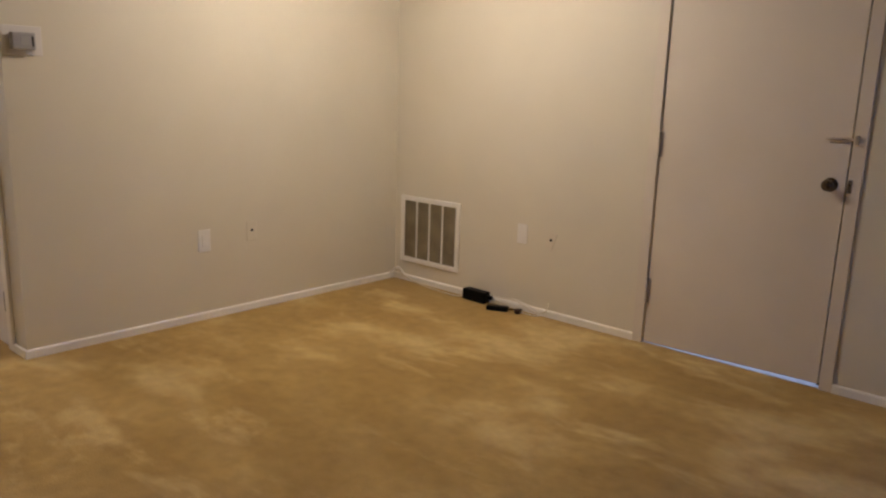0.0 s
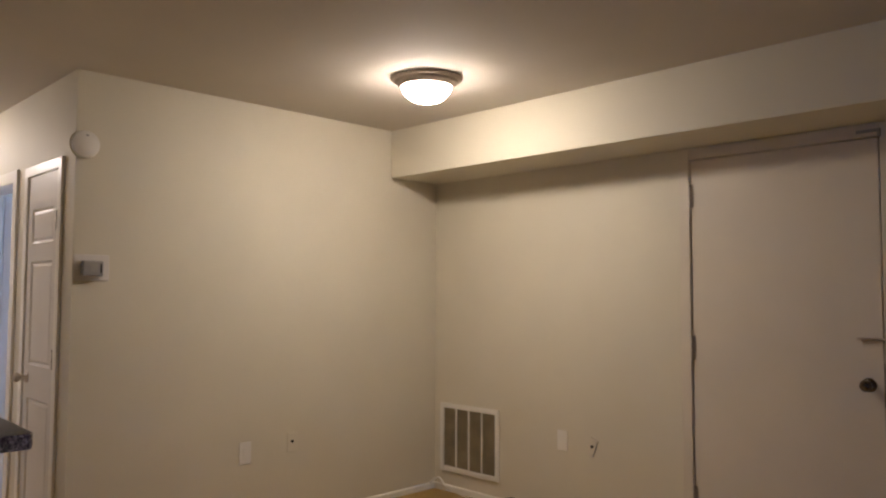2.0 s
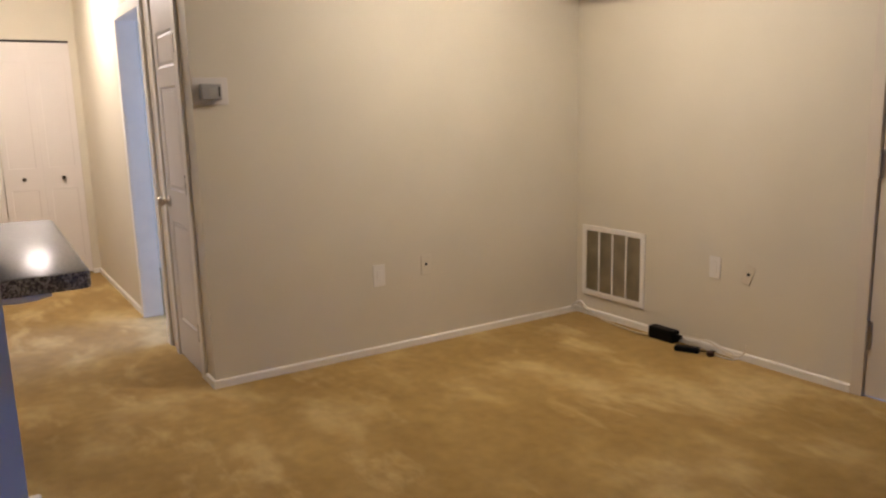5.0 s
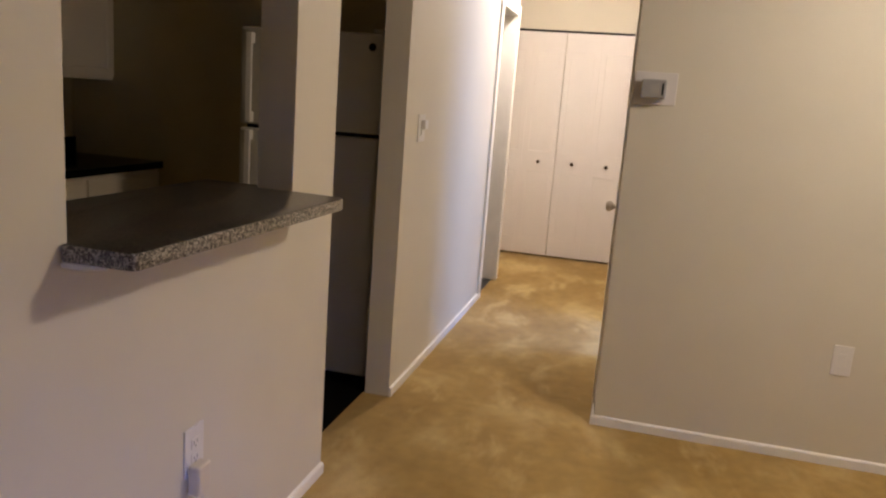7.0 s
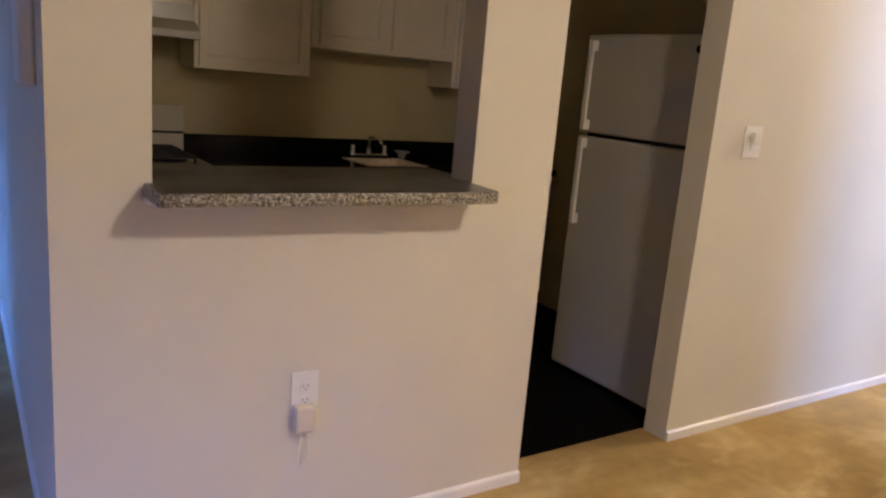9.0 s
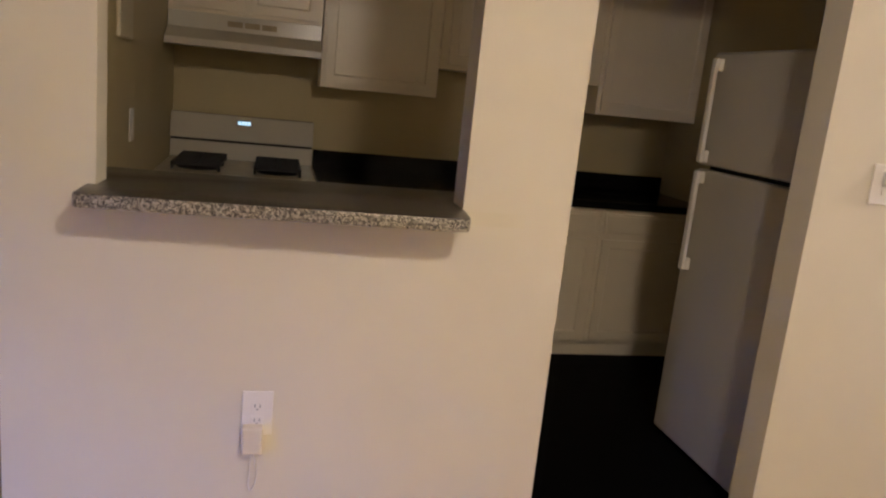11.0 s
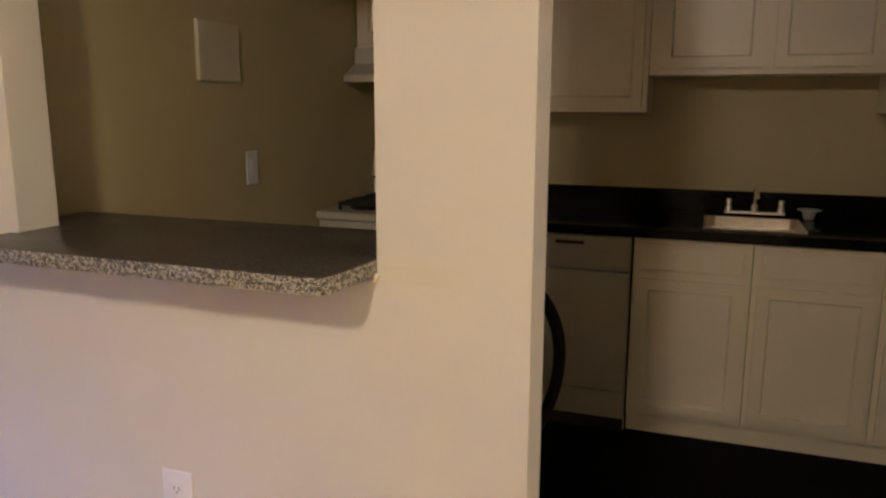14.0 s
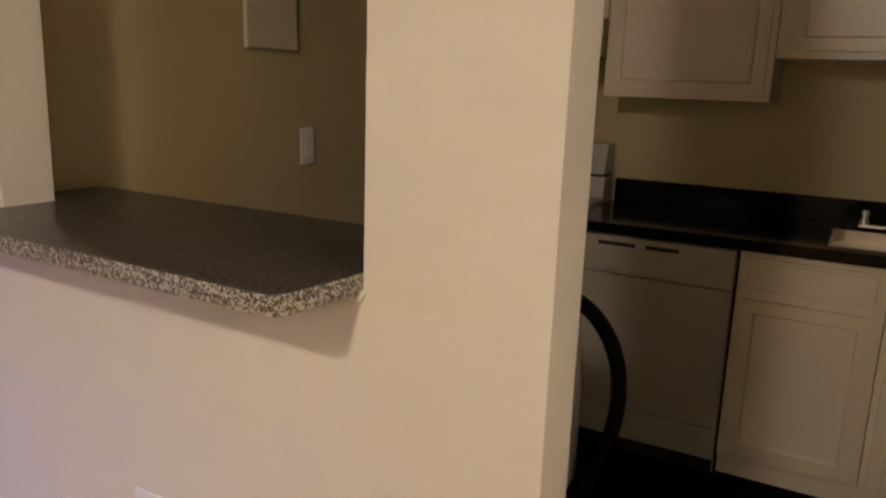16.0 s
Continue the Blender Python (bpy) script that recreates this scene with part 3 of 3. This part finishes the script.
# ---- hall ----
def panel_door(name, m, w, h, label, knob_side, hinge_side_shown=True):
    e = thing(name, m, label, "door")
    s = 0.105 if w > 0.6 else 0.085
    xs = [0, s, w / 2 - s * 0.4, w / 2 + s * 0.4, w - s, w] if w > 0.6 else [0, s * 0.85, w - s * 0.85, w]
    zs = [0.012, 0.24, 0.82, 1.00, 1.565, 1.665, h - 0.185, h]
    cells = [(i, k) for i in ((1, 3) if w > 0.6 else (1,)) for k in (1, 3, 5)]
    panelled("slab", xs, zs, cells, 0.035, DOORW, e, groove=0.014, depth=0.008, raised=0.005)
    kx = 0.06 if knob_side < 0 else w - 0.06
    knob(e, pose(kx, 0, 0.93, 90), NICKEL)
    hx = w if knob_side < 0 else 0
    if hinge_side_shown:
        for z in (0.20, 1.0, 1.72):
            hinge(e, hx + (0.003 if hx else -0.003), 0.002, z, 0.10, BRASS)
    return e


panel_door("closet_door", pose(-4.443, HN - 0.006, 0), 0.491, 2.037, "closed white panelled closet door with nickel knob", -1)
panel_door("bedroom_door", pose(-5.460, 1.535, 0, 0, 0, 90), 0.72, 2.035, "white six panel bedroom door standing open", 1, False)
e = panel_door("bathroom_door", pose(-6.252, 0.284, 0, 0, 0, -90), 0.55, 2.06, "white bathroom door standing open inward", 1, False)
for z in (0.16, 1.72):
    boxes("hinge", [(-0.033, 0.0, 0.001, 0.036, z, z + 0.12)], TRIM, e, 0.002)
# near-black boxes stand in for the shade in the open hinge gap
boxes("gap_shade", [(-0.032, -0.001, 0.002, 0.030, a, b) for a, b in ((0.012, 0.158), (0.282, 1.718), (1.842, 2.06))], RUBBER, e)


def bifold():
    w = 1.248 / 4
    for k in range(4):
        e = thing("bifold_leaf", pose(-7.462, 0.087 + w * k, 0, 0, 0, 90), "white folding closet door leaf with small knob", "closet door", "bifold closet leaves")
        g, g1 = ((0.0004, 0.0004), (0.0004, 0.0035), (0.0035, 0.0004), (0.0004, 0.0004))[k]
        panelled("slab", [g, 0.05, w - 0.05, w - g1], [0.018, 0.17, 0.80, 0.99, 1.90, 2.066], [(1, 1), (1, 3)], 0.03, BIFOLD, e, groove=0.008, depth=0.0022)
        lathe("knob", [(0, 0), (0.010, 0), (0.008, 0.012), (0.016, 0.020), (0.017, 0.028), (0.010, 0.034), (0, 0.034)], BRASS, e, pose(w / 2, 0, 0.897, 90), 18)
    tagged(boxes("closet_track", [(-7.495, -7.465, 0.087, 1.335, 2.070, 2.085)], RUBBER), "dark sliding track over the folding doors", "track", kind="structure")


bifold()


# ---- serving hatch ----
def hatch_top():
    """Granite bar top: sits on the sill, runs into the kitchen and overhangs the living room, with eased corners."""
    out = [(-1.447, 0.105), (-1.447, 0.318), (-1.572, 0.318), (-1.572, 0.445), (-1.548, 0.445), (-1.550, 0.590), (-1.556, 0.600), (-1.566, 0.604),
           (-2.455, 0.625), (-2.485, 0.624), (-2.500, 0.616), (-2.508, 0.598), (-2.520, 0.500), (-2.523, 0.445), (-2.523, 0.318), (-2.58, 0.318), (-2.58, 0.105)]
    bm = bmesh.new()
    low = [bm.verts.new((x, y, 1.068)) for x, y in out]
    high = [bm.verts.new((x, y, 1.103)) for x, y in out]
    n = len(out)
    for i in range(n):
        bm.faces.new((low[i], low[(i + 1) % n], high[(i + 1) % n], high[i]))
    bm.faces.new(low)
    bm.faces.new(high)
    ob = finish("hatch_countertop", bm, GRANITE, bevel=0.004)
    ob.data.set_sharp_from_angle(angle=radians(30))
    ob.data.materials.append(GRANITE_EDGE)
    # dark tones on upward faces, pale tones on the edge and underside
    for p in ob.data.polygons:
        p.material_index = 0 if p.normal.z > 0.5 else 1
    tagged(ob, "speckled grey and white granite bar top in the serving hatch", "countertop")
    tagged(tube("corner_caulk", [(-2.528, 0.443, 1.074), (-2.524, 0.446, 1.060), (-2.505, 0.447, 1.056), (-2.485, 0.449, 1.061), (-2.462, 0.452, 1.065)], 0.005, IVORY),
           "lumpy cream caulk under the corner of the bar top", "caulk")
    tagged(boxes("paint_patch", [(-2.71, -2.535, KY - 0.001, KY + 0.0004, 1.055, 1.095)], PATCH), "faint yellowed patch on the painted wall", "stain")
    tagged(tube("caulk_bead", [(-1.553, 0.443, 1.063), (-1.556, 0.47, 1.060), (-1.560, 0.50, 1.061), (-1.566, 0.53, 1.065)], 0.006, TRIM), "rough white caulk bead under the bar top", "caulk")


hatch_top()


def charger():
    e = thing("phone_charger", pose(-1.990, KY + 0.0095, 0.437, 0, 0, 180), "white plug-in charger with thin cord in the outlet", "charger")
    boxes("body", [(-0.034, 0.022, -0.034, 0.0, -0.062, 0.020)], IVORY, e, 0.006)
    tube("cord", [(-0.006, -0.02, -0.05), (0.006, -0.025, -0.08), (0.012, -0.012, -0.14), (0.0, -0.008, -0.185), (-0.012, -0.008, -0.18), (-0.008, -0.008, -0.10), (-0.006, -0.010, -0.03)], 0.0018, PLASTIC, e)
    return e


charger()
e = thing("entry_phone", pose(-1.34, 0.16, 1.44), "white wall intercom box beside the kitchen wall", "intercom")
boxes("body", [(0, 0.035, -0.10, 0.10, -0.13, 0.13)], PLASTIC, e, 0.008)
boxes("button", [(0.035, 0.038, 0.03, 0.06, 0.07, 0.09)], BLACKP, e, 0.001)
e = thing("breaker_box", pose(-1.445, -0.556, 1.592), "flat cream metal cover box on the kitchen wall", "box")
boxes("body", [(-0.016, 0, -0.122, 0.122, -0.105, 0.105)], BOXC, e, 0.006)


# ---- kitchen ----
def cabinet(name, x0, x1, y0, y1, z0, z1, fronts, label, group):
    """Cabinet box with framed doors or drawer fronts, each (x0, x1, z0, z1, panelled) on its face towards the room."""
    e = thing(name, pose(0, 0, 0), label, "cabinet", group)
    boxes("body", [(x0, x1, y0, y1, z0, z1)], CABINET, e, 0.002)
    for a, b, c, d, pan in fronts:
        p = new("door" if pan else "drawer_front")
        p.parent = e
        p.matrix_basis = pose(b, y1 + 0.022, c, 0, 0, 180)
        w, h = b - a, d - c
        if pan:
            panelled("leaf", [0, 0.045, w - 0.045, w], [0, 0.045, h - 0.045, h], [(1, 1)], 0.0215, CABINET, p, groove=0.010, depth=0.010)
        else:
            panelled("front", [0, 0.010, w - 0.010, w], [0, 0.010, h - 0.010, h], [(1, 1)], 0.018, CABINET, p, groove=0.006, depth=-0.003)
    return e


UB, UF = -1.998, -1.70
cabinet("wall_cabinet", -2.215, -1.447, UB, UF, 1.68, 2.30, [(-1.815, -1.47, 1.70, 2.27, 1), (-2.19, -1.835, 1.70, 2.27, 1)], "cream painted wall cabinet above the range hood", "wall cabinets")
cabinet("wall_cabinet", -2.858, -2.222, UB, UF, 1.372, 2.30, [(-2.835, -2.245, 1.392, 2.27, 1)], "cream painted wall cabinet with framed door", "wall cabinets")
cabinet("wall_cabinet", -3.803, -2.861, UB, UF, 1.532, 2.30, [(-3.317, -2.905, 1.560, 2.27, 1), (-3.765, -3.362, 1.560, 2.27, 1)], "cream painted wall cabinet over the sink", "wall cabinets")
cabinet("wall_cabinet", -4.449, -3.806, UB, UF, 1.372, 2.30, [(-4.43, -3.83, 1.392, 2.27, 1)], "cream painted wall cabinet with framed door", "wall cabinets")

BF = -1.385
for x0, x1 in ((-3.325, -2.862), (-3.79, -3.328), (-4.449, -3.793)):
    cabinet("base_cabinet", x0, x1, UB, BF, 0.085, 0.868, [(x0 + 0.022, x1 - 0.022, 0.725, 0.845, 0), (x0 + 0.022, x1 - 0.022, 0.11, 0.695, 1)], "cream painted base cabinet with drawer and door", "base cabinets")
tagged(boxes("toe_kick", [(-4.449, -2.862, -1.99, -1.425, -0.004, 0.085)], CABINET), "cream toe board under the base cabinets", "toe kick", kind="structure")


def counter():
    """Black stone worktop round a sink cut-out, with its upstand."""
    e = thing("kitchen_countertop", pose(0, 0, 0), "polished black granite kitchen worktop with upstand", "countertop")
    sx0, sx1, sy0, sy1 = -3.52, -3.13, -1.80, -1.43
    yb, yf, z0, z1 = -1.998, -1.352, 0.869, 0.909
    x0, x1 = -4.449, -2.222
    boxes("top", [(x0, sx0, yb, yf, z0, z1), (sx1, x1, yb, yf, z0, z1), (sx0, sx1, yb, sy0, z0, z1), (sx0, sx1, sy1, yf, z0, z1)], BLACKTOP, e)
    boxes("upstand", [(x0, x1, yb, yb + 0.02, z1, 1.008)], BLACKTOP, e, 0.003)
    return e


counter()


def sink():
    e = thing("kitchen_sink", pose(-3.325, -1.615, 0.909), "stainless steel drop-in kitchen sink", "sink")
    bm = bmesh.new()
    box(bm, -0.185, 0.185, -0.175, 0.175, -0.17, 0.004)
    bm.faces.ensure_lookup_table()
    bm.normal_update()
    topf = max(bm.faces, key=lambda f: f.calc_center_median().z)
    bmesh.ops.delete(bm, geom=[topf], context="FACES_ONLY")
    sharp = [ed for ed in bm.edges if len(ed.link_faces) == 2]
    bmesh.ops.bevel(bm, geom=sharp, offset=0.04, segments=5, profile=0.5, affect="EDGES")
    finish("basin", bm, STEEL, e, smooth=True)
    bm = bmesh.new()
    for d in ((-0.196, -0.184, -0.186, 0.186), (0.184, 0.196, -0.186, 0.186), (-0.184, 0.184, -0.186, -0.174), (-0.184, 0.184, 0.174, 0.186)):
        box(bm, d[0], d[1], d[2], d[3], 0.0005, 0.004)
    finish("rim", bm, STEEL, e, 0.002)
    return e


sink()


def tap():
    e = thing("kitchen_faucet", pose(-3.34, -1.865, 0.915), "chrome two-handle kitchen faucet behind the sink", "faucet")
    boxes("deck", [(-0.13, 0.13, -0.022, 0.022, 0, 0.018)], CHROME, e, 0.007, 3)
    for s in (-1, 1):
        lathe("handle", [(0, 0.015), (0.020, 0.015), (0.018, 0.030), (0.014, 0.045), (0.017, 0.060), (0.013, 0.070), (0, 0.072)], CHROME, e, pose(s * 0.11, 0, 0), 20)
    tube("spout", [(0, 0, 0.015), (0, 0, 0.09), (0, 0.01, 0.125), (0, 0.06, 0.130), (0, 0.13, 0.118), (0, 0.165, 0.100)], 0.010, CHROME, e)
    lathe("collar", [(0.018, 0.015), (0.018, 0.04), (0.012, 0.05)], CHROME, e, steps=20)
    return e


tap()
e = thing("soap_cup", pose(-3.563, -1.835, 0.911), "small clear plastic cup beside the sink", "cup")
lathe("bowl", [(0, 0.002), (0.018, 0.0), (0.021, 0.004), (0.030, 0.036), (0.050, 0.041), (0.050, 0.044), (0.028, 0.040), (0.017, 0.006), (0, 0.005)], CLEAR, e, steps=26)


def dishwasher():
    e = thing("dishwasher", pose(0, 0, 0), "white built-in dishwasher with control panel, coloured darker for shade", "dishwasher")
    x0, x1 = -2.854, -2.232
    boxes("body", [(x0 + 0.005, x1 - 0.005, -1.96, -1.39, -0.004, 0.866)], RUBBER, e)
    boxes("door", [(x0, x1, -1.39, -1.352, 0.19, 0.715)], DISHW, e, 0.004)
    boxes("control_panel", [(x0, x1, -1.39, -1.345, 0.721, 0.864)], DISHW, e, 0.004)
    boxes("handle_slot", [(-2.66, -2.54, -1.3455, -1.343, 0.828, 0.842), (-2.50, -2.36, -1.3455, -1.343, 0.828, 0.842)], RUBBER, e)
    boxes("marking", [(-2.775, -2.725, -1.3452, -1.344, 0.795, 0.799), (-2.765, -2.735, -1.3452, -1.344, 0.775, 0.779)], GREYP, e)
    boxes("access_panel", [(x0, x1, -1.39, -1.362, 0.062, 0.184)], DISHW, e, 0.003)
    boxes("toe_panel", [(x0, x1, -1.42, -1.395, -0.003, 0.060)], DISHW, e, 0.002)
    return e


dishwasher()


def stove():
    e = thing("gas_range", pose(0, 0, 0), "white freestanding gas range with black grates", "range")
    x0, x1 = -2.212, -1.452
    boxes("body", [(x0, x1, -1.96, -1.255, -0.004, 0.885)], ENAMEL, e, 0.004)
    boxes("cooktop", [(x0, x1, -1.96, -1.225, 0.888, 0.925)], ENAMEL, e, 0.010, 3)
    boxes("oven_door", [(x0 + 0.01, x1 - 0.01, -1.255, -1.222, 0.19, 0.76)], ENAMEL, e, 0.006)
    boxes("oven_window", [(x0 + 0.16, x1 - 0.16, -1.222, -1.219, 0.34, 0.60)], BLACKP, e, 0.002)
    tube("oven_handle", [(x0 + 0.07, -1.222, 0.715), (x0 + 0.07, -1.185, 0.715), (x0 + 0.10, -1.18, 0.715), (x1 - 0.10, -1.18, 0.715), (x1 - 0.07, -1.185, 0.715), (x1 - 0.07, -1.222, 0.715)], 0.012, ENAMEL, e)
    boxes("drawer", [(x0 + 0.01, x1 - 0.01, -1.255, -1.226, 0.03, 0.178)], ENAMEL, e, 0.005)
    for k in range(5):
        lathe("control_knob", [(0, 0), (0.022, 0), (0.020, 0.018), (0.012, 0.026), (0, 0.026)], ENAMEL, e, pose(x0 + 0.12 + 0.13 * k, -1.255, 0.825, -90), 18)
    # slanted backguard in two tiers with a dark seam between
    bm = bmesh.new()
    for z0, z1, f0, f1 in ((0.925, 1.020, -1.845, -1.852), (1.032, 1.165, -1.825, -1.868)):
        vs = [bm.verts.new(p) for p in ((x0, -1.965, z0), (x1, -1.965, z0), (x1, f0, z0), (x0, f0, z0), (x0, -1.965, z1), (x1, -1.965, z1), (x1, f1, z1), (x0, f1, z1))]
        for f in ((0, 3, 2, 1), (4, 5, 6, 7), (0, 1, 5, 4), (1, 2, 6, 5), (2, 3, 7, 6), (3, 0, 4, 7)):
            bm.faces.new([vs[i] for i in f])
    finish("backguard", bm, ENAMEL, e, 0.006)
    boxes("seam", [(x0 + 0.004, x1 - 0.004, -1.96, -1.85, 1.019, 1.033)], RUBBER, e)
    boxes("display", [(-1.878, -1.795, -1.852, -1.846, 1.112, 1.148)], GREYP, e, 0.001)
    boxes("clock", [(-1.869 + 0.017 * k, -1.857 + 0.017 * k, -1.8458, -1.8448, 1.122, 1.139) for k in range(4)], CLOCK, e)
    for gx in (-2.025, -1.640):
        for gy in (-1.70, -1.42):
            bm = bmesh.new()
            r = 0.114
            for a, b, c, d in ((-r, r, -r, -r + 0.014), (-r, r, r - 0.014, r), (-r, -r + 0.014, -r, r), (r - 0.014, r, -r, r), (-r, r, -0.006, 0.006), (-0.006, 0.006, -r, r),
                               (-r, r, -0.06, -0.05), (-r, r, 0.05, 0.06)):
                box(bm, gx + a, gx + b, gy + c, gy + d, 0.946, 0.962)
            for sx in (-1, 1):
                for sy in (-1, 1):
                    box(bm, gx + sx * (r - 0.007) - 0.007, gx + sx * (r - 0.007) + 0.007, gy + sy * (r - 0.007) - 0.007, gy + sy * (r - 0.007) + 0.007, 0.924, 0.946)
            finish("grate", bm, IRON, e, 0.002)
            lathe("burner", [(0, 0.0), (0.095, 0), (0.098, 0.004), (0.06, 0.010), (0.042, 0.016), (0.036, 0.019), (0, 0.019)], IRON, e, pose(gx, gy, 0.925), 24)
    return e


stove()


def hood():
    e = thing("range_hood", pose(0, 0, 0), "white under-cabinet range hood with slotted vent", "range hood")
    x0, x1 = -2.212, -1.452
    prof = [(-1.995, 1.678), (-1.66, 1.678), (-1.655, 1.60), (-1.535, 1.545), (-1.53, 1.51), (-1.56, 1.508), (-1.60, 1.525), (-1.995, 1.525)]
    bm = bmesh.new()
    a = [bm.verts.new((x0, y, z)) for y, z in prof]
    b = [bm.verts.new((x1, y, z)) for y, z in prof]
    n = len(prof)
    for i in range(n):
        bm.faces.new((a[i], a[(i + 1) % n], b[(i + 1) % n], b[i]))
    bm.faces.new(a)
    bm.faces.new(b)
    finish("shell", bm, ENAMEL, e, 0.003)
    for k in range(3):
        xa = -1.985 + 0.085 * k
        boxes("slot", [(xa, xa + 0.075, -1.6565, -1.652, 1.622, 1.650)], LOUVRE, e, 0.001)
    return e


hood()


def fridge():
    """Top-freezer fridge whose doors look to +x."""
    e = thing("refrigerator", pose(0, 0, 0), "white top-freezer refrigerator with textured doors", "refrigerator")
    y0, y1 = -0.445, 0.275
    boxes("body", [(-4.44, -3.825, y0 + 0.006, y1 - 0.006, 0.02, 1.670)], FRIDGE, e, 0.006)
    boxes("gasket", [(-3.825, -3.812, y0 + 0.012, y1 - 0.012, 0.10, 1.665)], RUBBER, e)
    boxes("freezer_door", [(-3.812, -3.755, y0, y1, 1.224, 1.682)], FRIDGE, e, 0.012, 3)
    boxes("fridge_door", [(-3.812, -3.755, y0, y1, 0.028, 1.205)], FRIDGE, e, 0.012, 3)
    boxes("kick_grille", [(-3.825, -3.80, y0 + 0.01, y1 - 0.01, 0.0, 0.024)], BLACKP, e, 0.003)
    for z0, z1 in ((1.235, 1.655), (0.775, 1.198)):
        boxes("handle", [(-3.734, -3.718, -0.398, -0.368, z0, z1), (-3.756, -3.734, -0.398, -0.368, z0, z0 + 0.05), (-3.756, -3.734, -0.398, -0.368, z1 - 0.05, z1)], PLASTIC, e, 0.004)
    lathe("badge", [(0, 0), (0.018, 0), (0.018, 0.003), (0, 0.003)], BLACKP, e, pose(-3.755, 0.225, 1.62, 0, 90, 0), 18)
    boxes("hinge_cap", [(-3.83, -3.77, 0.22, 0.27, 1.682, 1.70)], FRIDGE, e, 0.004)
    return e


fridge()


def vacuum():
    """Upright vacuum cleaner parked by the partition, its hose looped at the side."""
    e = thing("upright_vacuum", pose(-2.588, -0.20, -0.004), "upright vacuum cleaner with pale body and black hose", "vacuum cleaner")
    lathe("canister", [(0, 0.16), (0.085, 0.16), (0.095, 0.18), (0.10, 0.45), (0.098, 0.70), (0.085, 0.86), (0.05, 0.90), (0, 0.90)], CLEAR, e, pose(-0.005, 0, 0), 28)
    boxes("base", [(-0.15, 0.15, -0.10, 0.20, 0.02, 0.11)], BLACKP, e, 0.03, 3)
    boxes("spine", [(-0.03, 0.03, -0.125, -0.08, 0.10, 0.96)], BLACKP, e, 0.01)
    boxes("cord_hook", [(-0.075, 0.0, -0.03, -0.015, 0.955, 0.968)], BLACKP, e, 0.003)
    tube("hose", [(0.05, 0.03, 0.90), (-0.02, 0.02, 0.955), (-0.115, 0.01, 0.93), (-0.185, 0.0, 0.83), (-0.200, 0.0, 0.70), (-0.168, 0.0, 0.56), (-0.10, 0.02, 0.45), (0.02, 0.05, 0.36), (0.06, 0.06, 0.25), (0.05, 0.06, 0.10)], 0.018, BLACKP, e)
    for s in (-1, 1):
        lathe("wheel", [(0, -0.02), (0.04, -0.02), (0.045, -0.01), (0.045, 0.01), (0.04, 0.02), (0, 0.02)], BLACKP, e, pose(s * 0.13, -0.10, 0.045, 0, 90, 0), 20)
    tube("wand", [(-0.115, 0.03, 0.10), (-0.125, 0.03, 0.30), (-0.135, 0.02, 0.56)], 0.018, BLACKP, e)
    return e


vacuum()
